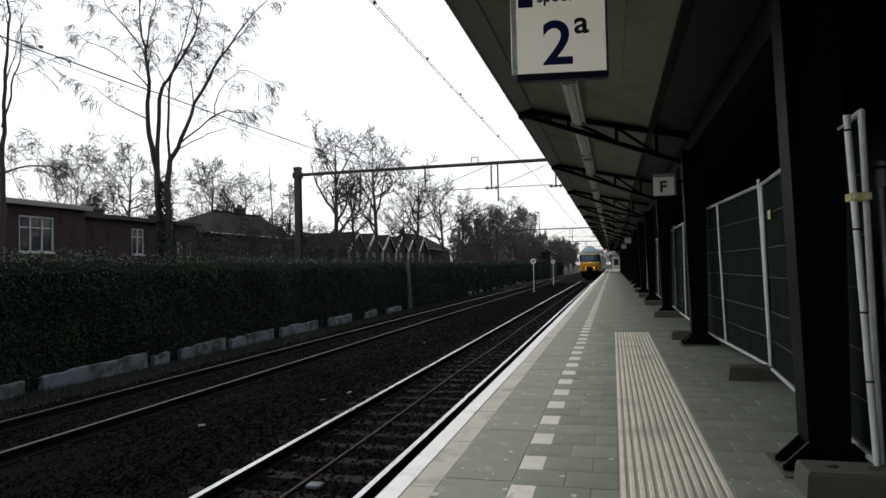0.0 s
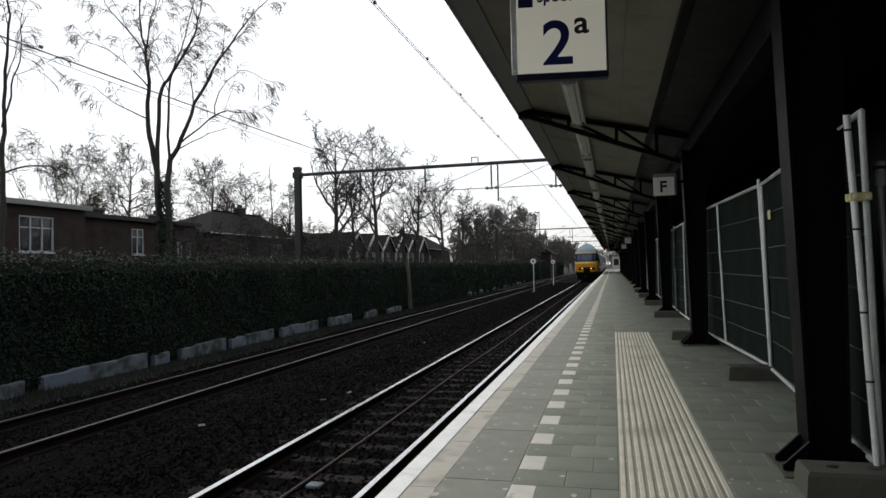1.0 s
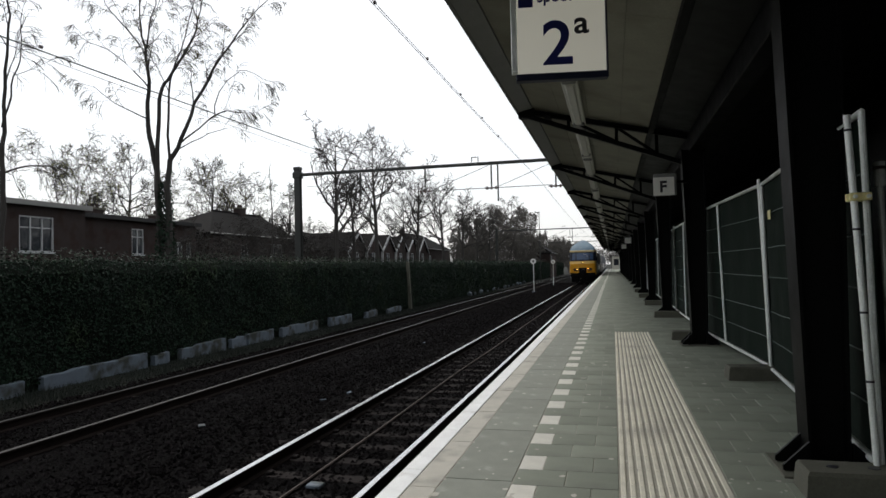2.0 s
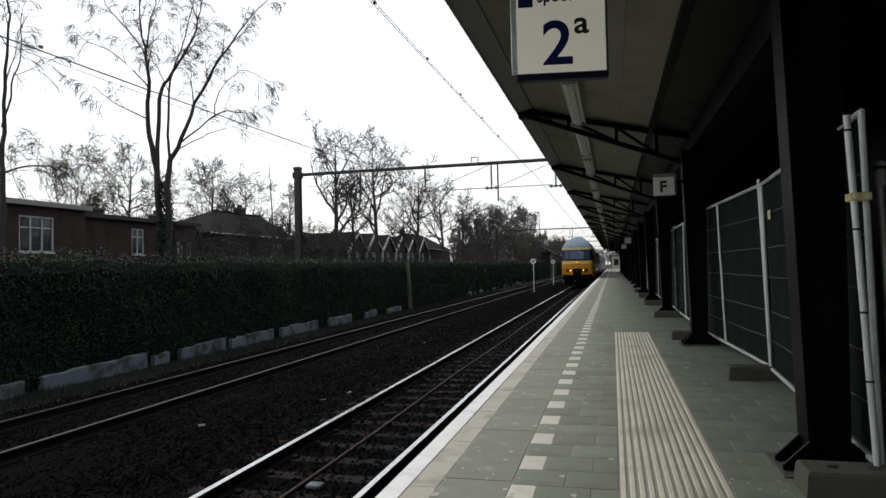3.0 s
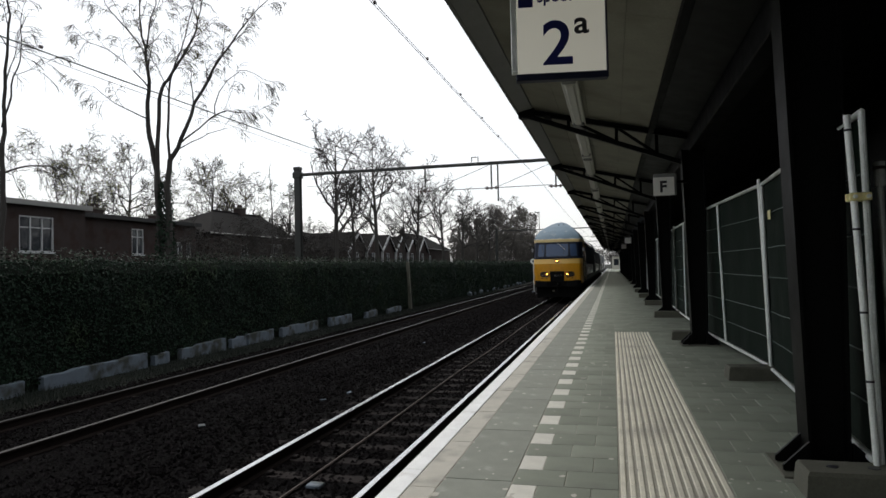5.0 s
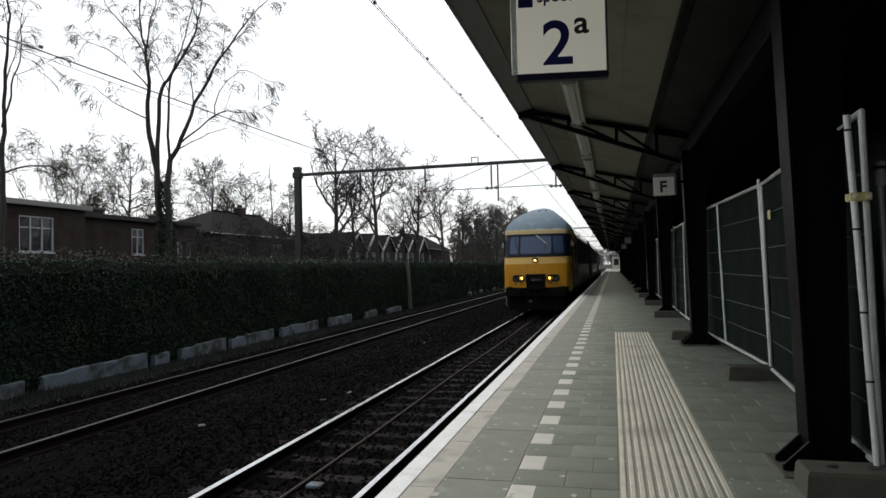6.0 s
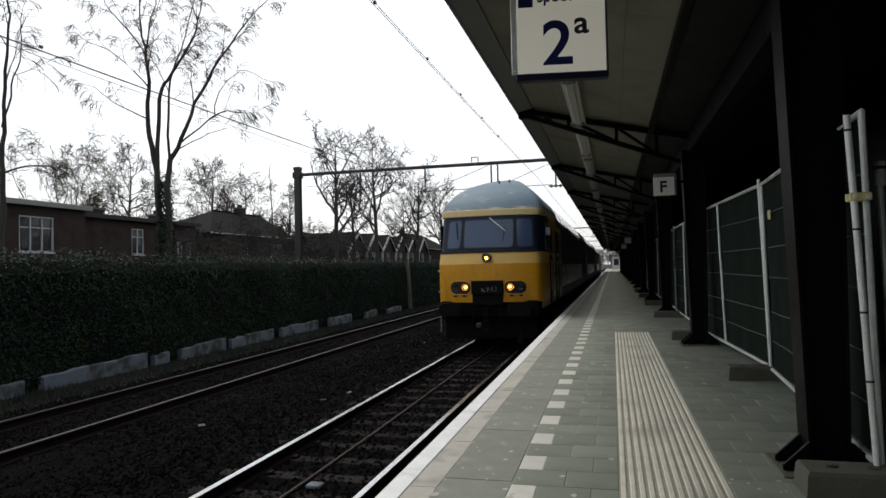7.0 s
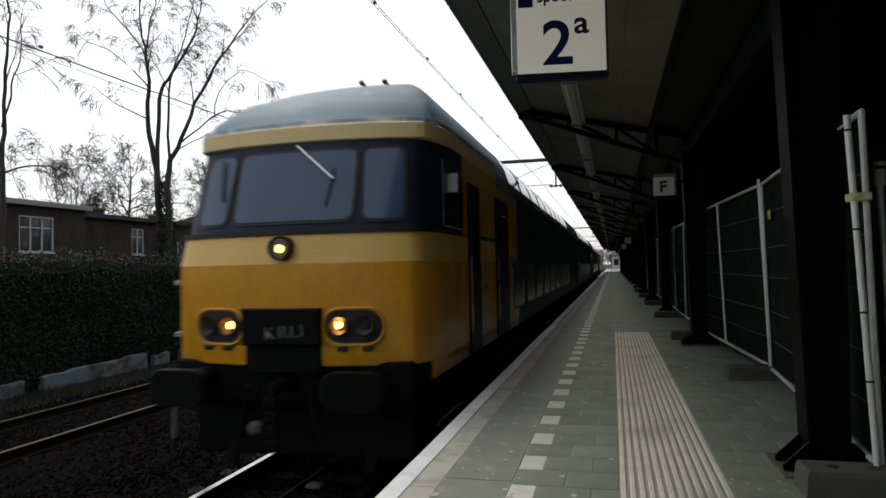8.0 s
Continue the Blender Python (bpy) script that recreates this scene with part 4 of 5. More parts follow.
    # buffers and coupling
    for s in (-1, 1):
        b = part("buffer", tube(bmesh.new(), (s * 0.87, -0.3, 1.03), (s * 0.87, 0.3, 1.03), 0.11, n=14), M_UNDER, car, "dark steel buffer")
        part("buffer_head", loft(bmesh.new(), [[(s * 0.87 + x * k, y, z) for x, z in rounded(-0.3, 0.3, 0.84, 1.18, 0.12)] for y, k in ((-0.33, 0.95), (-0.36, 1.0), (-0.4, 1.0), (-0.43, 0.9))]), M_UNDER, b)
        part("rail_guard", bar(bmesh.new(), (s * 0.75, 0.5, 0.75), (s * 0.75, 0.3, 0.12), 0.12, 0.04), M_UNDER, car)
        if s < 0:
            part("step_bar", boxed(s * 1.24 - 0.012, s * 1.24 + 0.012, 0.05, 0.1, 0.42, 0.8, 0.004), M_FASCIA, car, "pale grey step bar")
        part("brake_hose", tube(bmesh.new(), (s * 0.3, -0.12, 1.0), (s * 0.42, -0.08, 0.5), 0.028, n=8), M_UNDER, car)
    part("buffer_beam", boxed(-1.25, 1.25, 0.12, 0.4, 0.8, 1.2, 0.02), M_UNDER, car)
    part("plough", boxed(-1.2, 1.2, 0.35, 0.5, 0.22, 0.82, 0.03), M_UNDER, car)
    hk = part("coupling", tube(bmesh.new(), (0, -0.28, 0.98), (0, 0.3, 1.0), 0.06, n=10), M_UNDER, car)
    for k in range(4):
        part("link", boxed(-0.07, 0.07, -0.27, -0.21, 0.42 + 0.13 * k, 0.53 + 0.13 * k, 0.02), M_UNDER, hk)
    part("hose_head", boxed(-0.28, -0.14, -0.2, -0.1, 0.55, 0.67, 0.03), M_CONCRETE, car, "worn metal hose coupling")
    # horns
    for x, y, h in ((0.0, 2.3, 0.1), (0.28, 2.4, 0.12)):
        z = roof_z(x, y)
        hn = part("roof_horn", tube(bmesh.new(), (x, y, z - 0.05), (x, y, z + h), 0.014, 0.008, n=8), M_RUBBER, car)
        part("horn_bell", tube(bmesh.new(), (x, y - 0.09, z + 0.05), (x, y + 0.07, z + 0.05), 0.032, 0.014, n=10), M_RUBBER, hn)
    # body behind the cab
    coach_shell(car, NOSE, CAR_LEN)
    part("cab_bulkhead", boxed(-1.3, 1.3, 2.96, 3.0, 1.0, 3.6), M_UNDER, car)
    part("cab_floor", boxed(-1.3, 1.3, 0.35, 3.0, 0.78, 1.16, 0.03), M_UNDER, car)
    side_windows(car, 5.6, 21.5, "lower", 1.75, 1.35)
    side_windows(car, 5.6, 21.5, "upper", 1.75, 1.4)
    wheels = bogie(car, 3.6) + bogie(car, 22.2)
    return car, wheels


def coach(n):
    car = empty("double_deck_coach", (NEAR_X, 90 + n * CAR_LEN, RAIL_Z), "double-deck coach coupled behind, sides coloured dark for shade", "train", "double-deck coaches")
    coach_shell(car, 0.5, CAR_LEN)
    part("gangway", boxed(-0.7, 0.7, -0.1, 0.5, 1.0, 3.2, 0.05), M_RUBBER, car)
    part("end_wall", boxed(-1.36, 1.36, 0.46, 0.499, 1.0, 3.5), M_UNDER, car)
    for s in (-1, 1):
        for y in (2.2, 24.0):
            side_door(car, y, s, 1.2)
    side_windows(car, 3.6, 22.6, "lower", 1.75, 1.35)
    side_windows(car, 3.6, 22.6, "upper", 1.75, 1.4)
    wheels = bogie(car, 4.0) + bogie(car, 22.2)
    return car, wheels


def train_y(t):
    """Where the nose of the train is at t seconds."""
    return 0.049 * t * t - 11.496 * t + 94.634


TRAIN = [cab_car()] + [coach(n) for n in (1, 2, 3)]


def motions():
    times = [k / 4 for k in range(33)]
    for n, (car, wheels) in enumerate(TRAIN):
        walk(car, [(t, pose(NEAR_X, train_y(t) + n * CAR_LEN, RAIL_Z)) for t in times])
        for w in wheels:
            if n < 2:
                y, z = w.location.y, w.location.z
                walk(w, [(k / 30, pose(0, y, z, math.degrees((train_y(0) - train_y(k / 30)) / WHEEL_R) % 360)) for k in range(241)])


# ---- hedge, verge and remains of the low wall ----
def hedge_front(y, z):
    """How far the clipped face bulges."""
    return -11.62 + 0.16 * noise.noise((y * 0.45, z * 0.6, 7)) + 0.07 * noise.noise((y * 1.7, z * 1.9, 2))


def hedge_top(y):
    return 1.62 + 0.09 * noise.noise((y * 0.35, 0, 5)) + 0.09 * noise.noise((y * 1.3, 4, 5)) + 0.05 * noise.noise((y * 4.1, 4, 5))


def hedge():
    h = empty("hedge", (-12.4, 60, -1.1), "tall dark green clipped hedge along the railway", "hedge")
    inv = Matrix.Translation((12.4, -60, 1.1))
    bm = bmesh.new()
    # Before y = 2 the hedge is unseen, added to dim light from behind
    ys = list(np.arange(-60, 2, 2.0)) + list(np.arange(2, 60, 0.5)) + list(np.arange(60, 168, 2.0))
    rings = []
    for y in ys:
        y = float(y)
        t = hedge_top(y) - 0.06
        rings.append([inv @ Vector(p) for p in ((hedge_front(y, -1) + 0.0, y, -1.13), (hedge_front(y, -0.4) - 0.08, y, -0.4), (hedge_front(y, 0.4) - 0.08, y, 0.4), (hedge_front(y, 1.2) - 0.1, y, t - 0.25), (hedge_front(y, 1.5) - 0.3, y, t), (-13.3, y, t - 0.03), (-13.5, y, -1.13))])
    loft(bm, rings)
    part("twig_mass", bm, M_HEDGE_CORE, h)
    rng = np.random.default_rng(11)
    verts, faces = [], []
    for k in range(150000):
        y = 3 + 162 * rng.random() ** 2.6
        size = (0.017 + 0.017 * rng.random()) * (1 + y / 40)
        if rng.random() < 0.78:
            z = -0.98 + 2.58 * rng.random()
            p = Vector((hedge_front(y, z) - 0.07 + 0.13 * rng.random(), y, min(z, hedge_top(y))))
            nrm = Vector((1, rng.normal() * 0.6, rng.normal() * 0.6 + 0.3))
        else:
            p = Vector((hedge_front(y, 1.5) - 0.1 - 1.4 * rng.random(), y, hedge_top(y) - 0.06 + 0.3 * rng.random() ** 4))
            nrm = Vector((rng.normal() * 0.6 + 0.2, rng.normal() * 0.6, 1))
        nrm.normalize()
        a = nrm.orthogonal().normalized()
        a.rotate(Matrix.Rotation(rng.random() * 6.28, 3, nrm))
        b = nrm.cross(a)
        p = inv @ p
        n0 = len(verts)
        verts += [p - a * size, p + b * size * 0.55 + nrm * size * 0.15, p + a * size, p - b * size * 0.55]
        faces.append((n0, n0 + 1, n0 + 2, n0 + 3))
    joined("leaves", verts, faces, M_LEAF, h, "small dark green leaves", "stuff")


def verge():
    rng = np.random.default_rng(5)
    verts, faces = [], []
    for k in range(26000):
        y, x = 3 + 60 * rng.random() ** 1.7, -9.85 - 1.75 * rng.random() ** 0.8
        hgt = (0.03 + 0.09 * rng.random() ** 2) * (0.6 + 0.8 * max(0, noise.noise((x * 0.9, y * 0.5, 9)) + 0.4))
        a = rng.random() * 6.28
        w = 0.006 + y * 0.0002
        dx, dy, lx, ly = w * math.cos(a), w * math.sin(a), rng.normal() * 0.03, rng.normal() * 0.03
        n0 = len(verts)
        z0 = -1.12 if x < -10.3 else -1.05
        verts += [(x - dx, y - dy, z0), (x + dx, y + dy, z0), (x + lx, y + ly, z0 + hgt + 0.04)]
        faces.append((n0, n0 + 1, n0 + 2))
    tagged(joined("grass", verts, faces, M_GRASS), label="short rough grass on the verge below the hedge", category="grass", kind="stuff")
    rng = random.Random(3)
    for y0, y1, top in ((9.0, 10.9, -0.76), (11.35, 14.5, -0.75), (14.8, 15.4, -0.79), (15.9, 18.05, -0.75), (18.4, 19.2, -0.76), (19.35, 21.0, -0.75), (21.6, 24.6, -0.75), (25.8, 28.1, -0.74), (30.0, 31.5, -0.74), (33.2, 35.4, -0.8)):
        bm = bmesh.new()
        n = max(7, int((y1 - y0) / 0.2))
        rings, step = [], 0.0
        for i in range(n + 1):
            y = y0 + (y1 - y0) * i / n
            if i % 4 == 0:
                step = rng.choice((0.0, 0.0, 0.02, -0.02, -0.06))
            t = top + step + rng.uniform(-0.012, 0.012)
            f = -11.43 + rng.uniform(-0.015, 0.015)
            rings.append([(f, y, -1.15), (f, y, t - 0.015), (f - 0.02, y, t), (f - 0.14, y, t), (f - 0.15, y, -1.15)])
        loft(bm, rings)
        tagged(part("low_wall", bm, M_OLD_WHITE), label="broken low wall of flaking whitewashed concrete under the hedge", category="wall", group="low wall remains", kind="structure")
    for k in range(12):
        y, s = 52 + k * 3.1 + rng.uniform(-1, 1), rng.uniform(0.12, 0.3)
        bm = bmesh.new()
        bmesh.ops.create_icosphere(bm, subdivisions=1, radius=s)
        for v in bm.verts:
            v.co = Vector((v.co.x * 0.8, v.co.y * 1.2, v.co.z * 0.8)) * rng.uniform(0.8, 1.1) + Vector((-11.2, y, -1.05 + s * 0.5))
        tagged(part("stone", bm, M_OLD_WHITE), label="pale stone lying at the foot of the hedge", category="stone", group="pale stones")


def concrete_post(x, y, h, lean):
    bm = bmesh.new()
    loft(bm, [[(x + lean * u - w, y - w, z), (x + lean * u + w, y - w, z), (x + lean * u + w, y + w, z), (x + lean * u - w, y + w, z)] for u, w, z in ((0, 0.085, -1.15), (0.5, 0.08, -1.1 + h / 2), (0.96, 0.075, -1.13 + h), (1, 0.06, -1.1 + h))])
    tagged(part("concrete_post", bm, M_CONCRETE), label="weathered grey concrete post standing before the hedge", category="post")


def round_sign(x, y):
    s = empty("track_sign", (x, y, -1.02), "round white track sign on a thin post", "sign", "track signs")
    part("post", tube(bmesh.new(), (0, 0, 0), (0, 0, 2.6), 0.035, n=8), M_GALV, s)
    part("disc", tube(bmesh.new(), (0, -0.075, 2.62), (0, -0.05, 2.62), 0.23, n=24), M_TRIM, s, "white disc")
    part("mark", boxed(-0.09, 0.09, -0.082, -0.0755, 2.53, 2.71, 0.002), M_FASCIA, s, "grey mark on the disc")
    part("foot", boxed(-0.16, 0.16, -0.16, 0.16, -0.02, 0.1, 0.02), M_OLD_WHITE, s)


# ---- trees ----
def limb(verts, faces, pts, radii, n):
    """A tapered limb through the points."""
    base = len(verts)
    for i, (p, r) in enumerate(zip(pts, radii)):
        d = (pts[min(i + 1, len(pts) - 1)] - pts[max(i - 1, 0)])
        a = d.orthogonal().normalized() if d.length > 1e-6 else Vector((1, 0, 0))
        b = d.cross(a).normalized()
        for k in range(n):
            t = math.tau * k / n
            verts.append(p + a * (r * math.cos(t)) + b * (r * math.sin(t)))
    for i in range(len(pts) - 1):
        for k in range(n):
            q, w = base + i * n + k, base + i * n + (k + 1) % n
            faces.append((q, w, w + n, q + n))


def grow(rng, store, p, d, length, r, level, style):
    """One branch and, from it, the next finer ones."""
    steps = 5 if level < 2 else 4
    pts, radii = [p], [r]
    for i in range(steps):
        wob = Vector((rng.gauss(0, 1), rng.gauss(0, 1), rng.gauss(0, 1))) * style["wobble"]
        pull = Vector((0, 0, style["rise"] if level < style["levels"] - 1 else -style["droop"]))
        d = (d + wob + pull).normalized()
        p = p + d * (length / steps)
        pts.append(p)
        radii.append(max(r * (1 - 0.72 * (i + 1) / steps), style["thin"]))
    limb(*store["wood"], pts, radii, 6 if level == 0 else (4 if level == 1 else 3))
    if level >= style["levels"]:
        if style["leaf"] > 0:
            for q in pts[1:]:
                if rng.random() < style["leaf"]:
                    s = style["leaf_size"] * rng.uniform(0.6, 1.3)
                    a = Vector((rng.gauss(0, 1), rng.gauss(0, 1), rng.gauss(0, 1))).normalized() * s
                    b = a.orthogonal().normalized() * s * 0.6
                    q = q + Vector((rng.gauss(0, 1), rng.gauss(0, 1), rng.gauss(0, 1))) * style["leaf_size"] * 1.5
                    n0 = len(store["leaf"][0])
                    store["leaf"][0].extend([q - a, q + b, q + a, q - b])
                    store["leaf"][1].append((n0, n0 + 1, n0 + 2, n0 + 3))
        return
    branches(rng, store, pts, radii, length, level, style)


def branches(rng, store, pts, radii, length, level, style, start=0.25):
    count = style["count"][min(level, len(style["count"]) - 1)]
    if level == 0 and "per_metre" in style:
        count = max(3, round(style["per_metre"] * (pts[-1] - pts[0]).length * (1 - start)))
        length = style["reach"]
    for k in range(count):
        u = start + (1 - start) * (k + rng.random()) / count
        i = min(int(u * (len(pts) - 1)), len(pts) - 2)
        f = u * (len(pts) - 1) - i
        q = pts[i].lerp(pts[i + 1], f)
        axis = (pts[i + 1] - pts[i]).normalized()
        side = axis.orthogonal().normalized()
        side.rotate(Matrix.Rotation(rng.random() * math.tau, 3, axis))
        ang = radians(rng.uniform(*style["angle"]))
        d = axis * math.cos(ang) + side * math.sin(ang)
        ln = length * style["ratio"] * rng.uniform(0.6, 1.15) * (1.15 - 0.55 * u)
        if level + 1 >= style["levels"]:
            ln *= style.get("last", 1.0)
        rr = max((radii[i] * (1 - f) + radii[i + 1] * f) * style.get("child", 0.55), style["thin"])
        grow(rng, store, q, d, ln, rr, level + 1, style)


def tree(at, stems, seed, style, label, leaf_mat=None, group=""):
    """A tree from a few main stems, each a list of (point, radius) from the base."""
    rng = random.Random(seed)
    t = empty("tree", at, label, "tree", group)
    trunk = ([], [])
    store = {"wood": ([], []), "leaf": ([], [])}
    for pts, radii, start in stems:
        pts = [Vector(p) for p in pts]
        limb(*trunk, pts, radii, 8)
        length = (pts[-1] - pts[0]).length
        branches(rng, store, pts, radii, length * style.get("first", 0.5), 0, style, start)
    bark = style.get("bark", M_BARK)
    joined("trunk", *trunk, bark, t)
    joined("crown", *store["wood"], bark, t, kind="stuff")
    if store["leaf"][0]:
        joined("leaves", *store["leaf"], leaf_mat or M_BUD, t, "thin young leaves", "stuff")
    return t


BIRCH = dict(levels=3, count=(9, 7, 6), per_metre=2.1, reach=2.8, angle=(18, 44), ratio=0.55, wobble=0.1, rise=0.06, droop=0.3, child=0.5, thin=0.0058, leaf=0.3, leaf_size=0.02, last=1.5)
LIME = dict(levels=3, count=(16, 7, 6), angle=(38, 78), ratio=0.5, wobble=0.17, rise=0.14, droop=-0.05, child=0.74, thin=0.015, leaf=0.0, leaf_size=0.06, first=0.6, last=1.2)
SHRUB = dict(levels=3, count=(9, 7, 6), angle=(25, 60), ratio=0.58, wobble=0.16, rise=0.08, droop=0.08, thin=0.014, leaf=0.3, leaf_size=0.045, first=0.66)
FAR = dict(levels=3, count=(12, 9, 7), angle=(25, 65), ratio=0.55, wobble=0.15, rise=0.06, droop=0.34, thin=0.018, leaf=0.18, leaf_size=0.05, first=0.55, last=1.6, bark=M_FAR_BARK)
SIDE = Vector((0.969, 0.246, 0))


def stem(points, r0, r1, start=0.3, deep=0.0, seed=0):
    """Main stem: (metres to the side, height) points; deep leans it away."""
    rng = random.Random(seed)
    n = len(points)
    ctrl = [SIDE * u + Vector((-0.246, 0.969, 0)) * (deep * i / n) + Vector((0, 0, z)) for i, (u, z) in enumerate(points)]
    if r0 < 0.06:                                   # side limbs begin inside the stem that bears them
        ctrl[0] = ctrl[0] - (ctrl[1] - ctrl[0]).normalized() * 0.16
    pts = []
    for i in range(n - 1):                          # rounded through the points, with a slight natural waver
        a, b, c, d = ctrl[max(i - 1, 0)], ctrl[i], ctrl[i + 1], ctrl[min(i + 2, n - 1)]
        for k in range(4):
            t = k / 4
            p = 0.5 * ((2 * b) + (c - a) * t + (2 * a - 5 * b + 4 * c - d) * t * t + (3 * b - a - 3 * c + d) * t ** 3)
            pts.append(p + Vector((rng.gauss(0, 0.025), rng.gauss(0, 0.025), 0)) * (i + k > 0))
    pts.append(ctrl[-1])
    m = len(pts)
    return pts, [r1 + (r0 - r1) * (1 - i / (m - 1)) ** 1.25 for i in range(m)], start


def simple_tree(x, y, h, seed, style, label, leaf_mat=None, group="", fork=0.35, lean=0.0, r=0.16, spread=0.32, stems=4):
    """Trunk that divides into rising limbs."""
    rng = random.Random(seed * 7 + 1)
    z1 = h * fork
    out = [([Vector((0, 0, -0.05)), Vector((0.03, 0, z1 * 0.5)), Vector((lean * z1, 0.05, z1))], [r * 1.25, r, r * 0.85], 0.6)]
    for k in range(stems):
        a = math.tau * (k + rng.uniform(-0.2, 0.2)) / stems
        s = h * spread * rng.uniform(0.6, 1.1) * (0.25 if k == 0 else 1)
        top = h * rng.uniform(0.82, 1.0) if k else h
        p0 = Vector((lean * z1, 0.05, z1 * rng.uniform(0.85, 1.0)))
        p1 = p0 + Vector((math.cos(a) * s * 0.5, math.sin(a) * s * 0.5, (top - z1) * 0.4))
        p2 = p0 + Vector((math.cos(a) * s * 0.85, math.sin(a) * s * 0.85, (top - z1) * 0.75))
        p3 = Vector((lean * h + math.cos(a) * s, math.sin(a) * s, top))
        out.append(([p0, p1, p2, p3], [r * 0.7, r * 0.5, r * 0.3, r * 0.08], 0.12))
    return tree((x, y, -1.12), out, seed, style, label, leaf_mat, group)


def trees():
    big = [stem([(-0.1, 0), (-0.14, 3.1), (-0.32, 6.15), (-0.64, 7.9), (-0.6, 9.6), (-0.75, 10.75), (-0.95, 12.0), (-1.0, 13.8)], 0.15, 0.016, 0.55, 0.4, 1),
           stem([(0.2, 0), (0.25, 3.1), (0.26, 6.2), (0.65, 7.0), (1.36, 8.6), (2.26, 10.15), (3.27, 11.45), (4.2, 12.4)], 0.14, 0.012, 0.55, -0.6, 2),
           stem([(-0.22, 5.4), (-0.2, 8.9), (0.25, 9.85), (1.0, 11.3), (1.25, 12.4), (1.4, 13.6)], 0.085, 0.014, 0.35, 0.9, 3),
           stem([(-0.62, 10.7), (-0.4, 11.6), (-0.1, 12.6), (0.02, 13.8)], 0.035, 0.012, 0.2, -0.5, 4),
           stem([(0.27, 6.3), (0.3, 9.0), (0.85, 10.5), (1.55, 12.5)], 0.055, 0.012, 0.3, -0.9, 5),
           stem([(0.76, 7.3), (2.05, 8.3), (2.6, 8.35), (3.3, 8.25)], 0.035, 0.008, 0.3, 0.3, 6),
           stem([(1.95, 8.3), (2.05, 9.1), (2.9, 9.9), (3.6, 9.65)], 0.025, 0.008, 0.4, 0.3, 7),
           stem([(-0.9, 10.95), (-1.5, 11.75), (-2.1, 12.4), (-2.35, 13.2)], 0.035, 0.01, 0.2, 0.3, 8),
           stem([(-0.62, 9.4), (-1.7, 10.55), (-2.7, 11.0)], 0.03, 0.008, 0.3, -0.3, 9),
           stem([(-0.7, 8.2), (-1.85, 8.8), (-2.65, 9.45)], 0.028, 0.008, 0.3, 0.2, 10),
           stem([(0.6, 7.0), (1.7, 7.55), (2.35, 7.75)], 0.025, 0.008, 0.3, 0.2, 11)]
    birch = tree((-16, 21.3, -1.12), big, 21, BIRCH, "tall bare birch tree with forked stems and drooping twigs")
    rng = np.random.default_rng(31)
    verts, faces = [], []
    for k in range(3000):
        u = rng.random()
        z = 0.2 + 5.6 * u ** 1.2
        rad = (0.5 - 0.34 * u) * (0.4 + 0.7 * rng.random())
        a, t = rng.random() * 6.28, 0.035 + 0.03 * rng.random()
        p = Vector((rad * math.cos(a) * 1.35 + 0.05, rad * math.sin(a), z))
        d = Vector((rng.normal(), rng.normal(), rng.normal())).normalized()
        e = d.orthogonal().normalized()
        n0 = len(verts)
        verts += [p - d * t, p + e * t * 0.7, p + d * t, p - e * t * 0.7]
        faces.append((n0, n0 + 1, n0 + 2, n0 + 3))
    joined("ivy", verts, faces, M_LEAF, birch, "dark ivy round the trunks", "stuff")
    left = [stem([(0.0, 0), (0.03, 3), (0.05, 5.2), (0.08, 6.7), (0.2, 8.4), (0.24, 10), (0.3, 12.5)], 0.1, 0.015, 0.5, 0.0, 8), stem([(0.1, 6.6), (0.32, 7.6), (0.47, 8.55), (0.5, 9.6)], 0.03, 0.01, 0.3, 0.2, 12),
            stem([(0.06, 5.2), (0.76, 5.4), (1.9, 5.3)], 0.035, 0.01, 0.2, 0.3, 9)]
    tree((-16.0, 14.5, -1.12), left, 22, dict(BIRCH, per_metre=0.8, reach=2.6), "bare birch tree with a straight trunk behind the hedge")
    thin = [stem([(0, 0), (0.05, 4), (-0.05, 7.2)], 0.07, 0.012, 0.5, 0.0, 10)]
    tree((-15.4, 28.2, -1.12), thin, 23, dict(BIRCH, count=(6, 3, 2), per_metre=1.6, reach=1.3), "slender bare young tree behind the hedge")
    for x, y, h, seed, lean in ((-16, 37.0, 10.0, 31, 0.1), (-16, 44.2, 10.7, 32, -0.2), (-16, 54.0, 9.8, 33, 0.3), (-16, 63.3, 9.5, 34, -0.3), (-16.3, 73, 9.7, 35, 0.2), (-16, 80, 9.3, 36, 0.0), (-16, 88, 9.0, 37, 0.2), (-20, 50, 9.0, 38, -0.2), (-21, 66, 8.6, 39, 0.1)):
        pts = [(0, 0, -0.05), (0.04, 0, h * 0.3), (lean * 0.5, 0.1, h * 0.6), (lean, 0.0, h * 0.82), (lean * 0.9, 0.05, h)]
        tree((x, y, -1.12), [(pts, [0.2, 0.16, 0.11, 0.06, 0.02], 0.36)], seed, dict(LIME, first=0.82 + 0.08 * math.sin(seed)), "bare lime tree with knotty limbs behind the hedge", None, "lime trees")
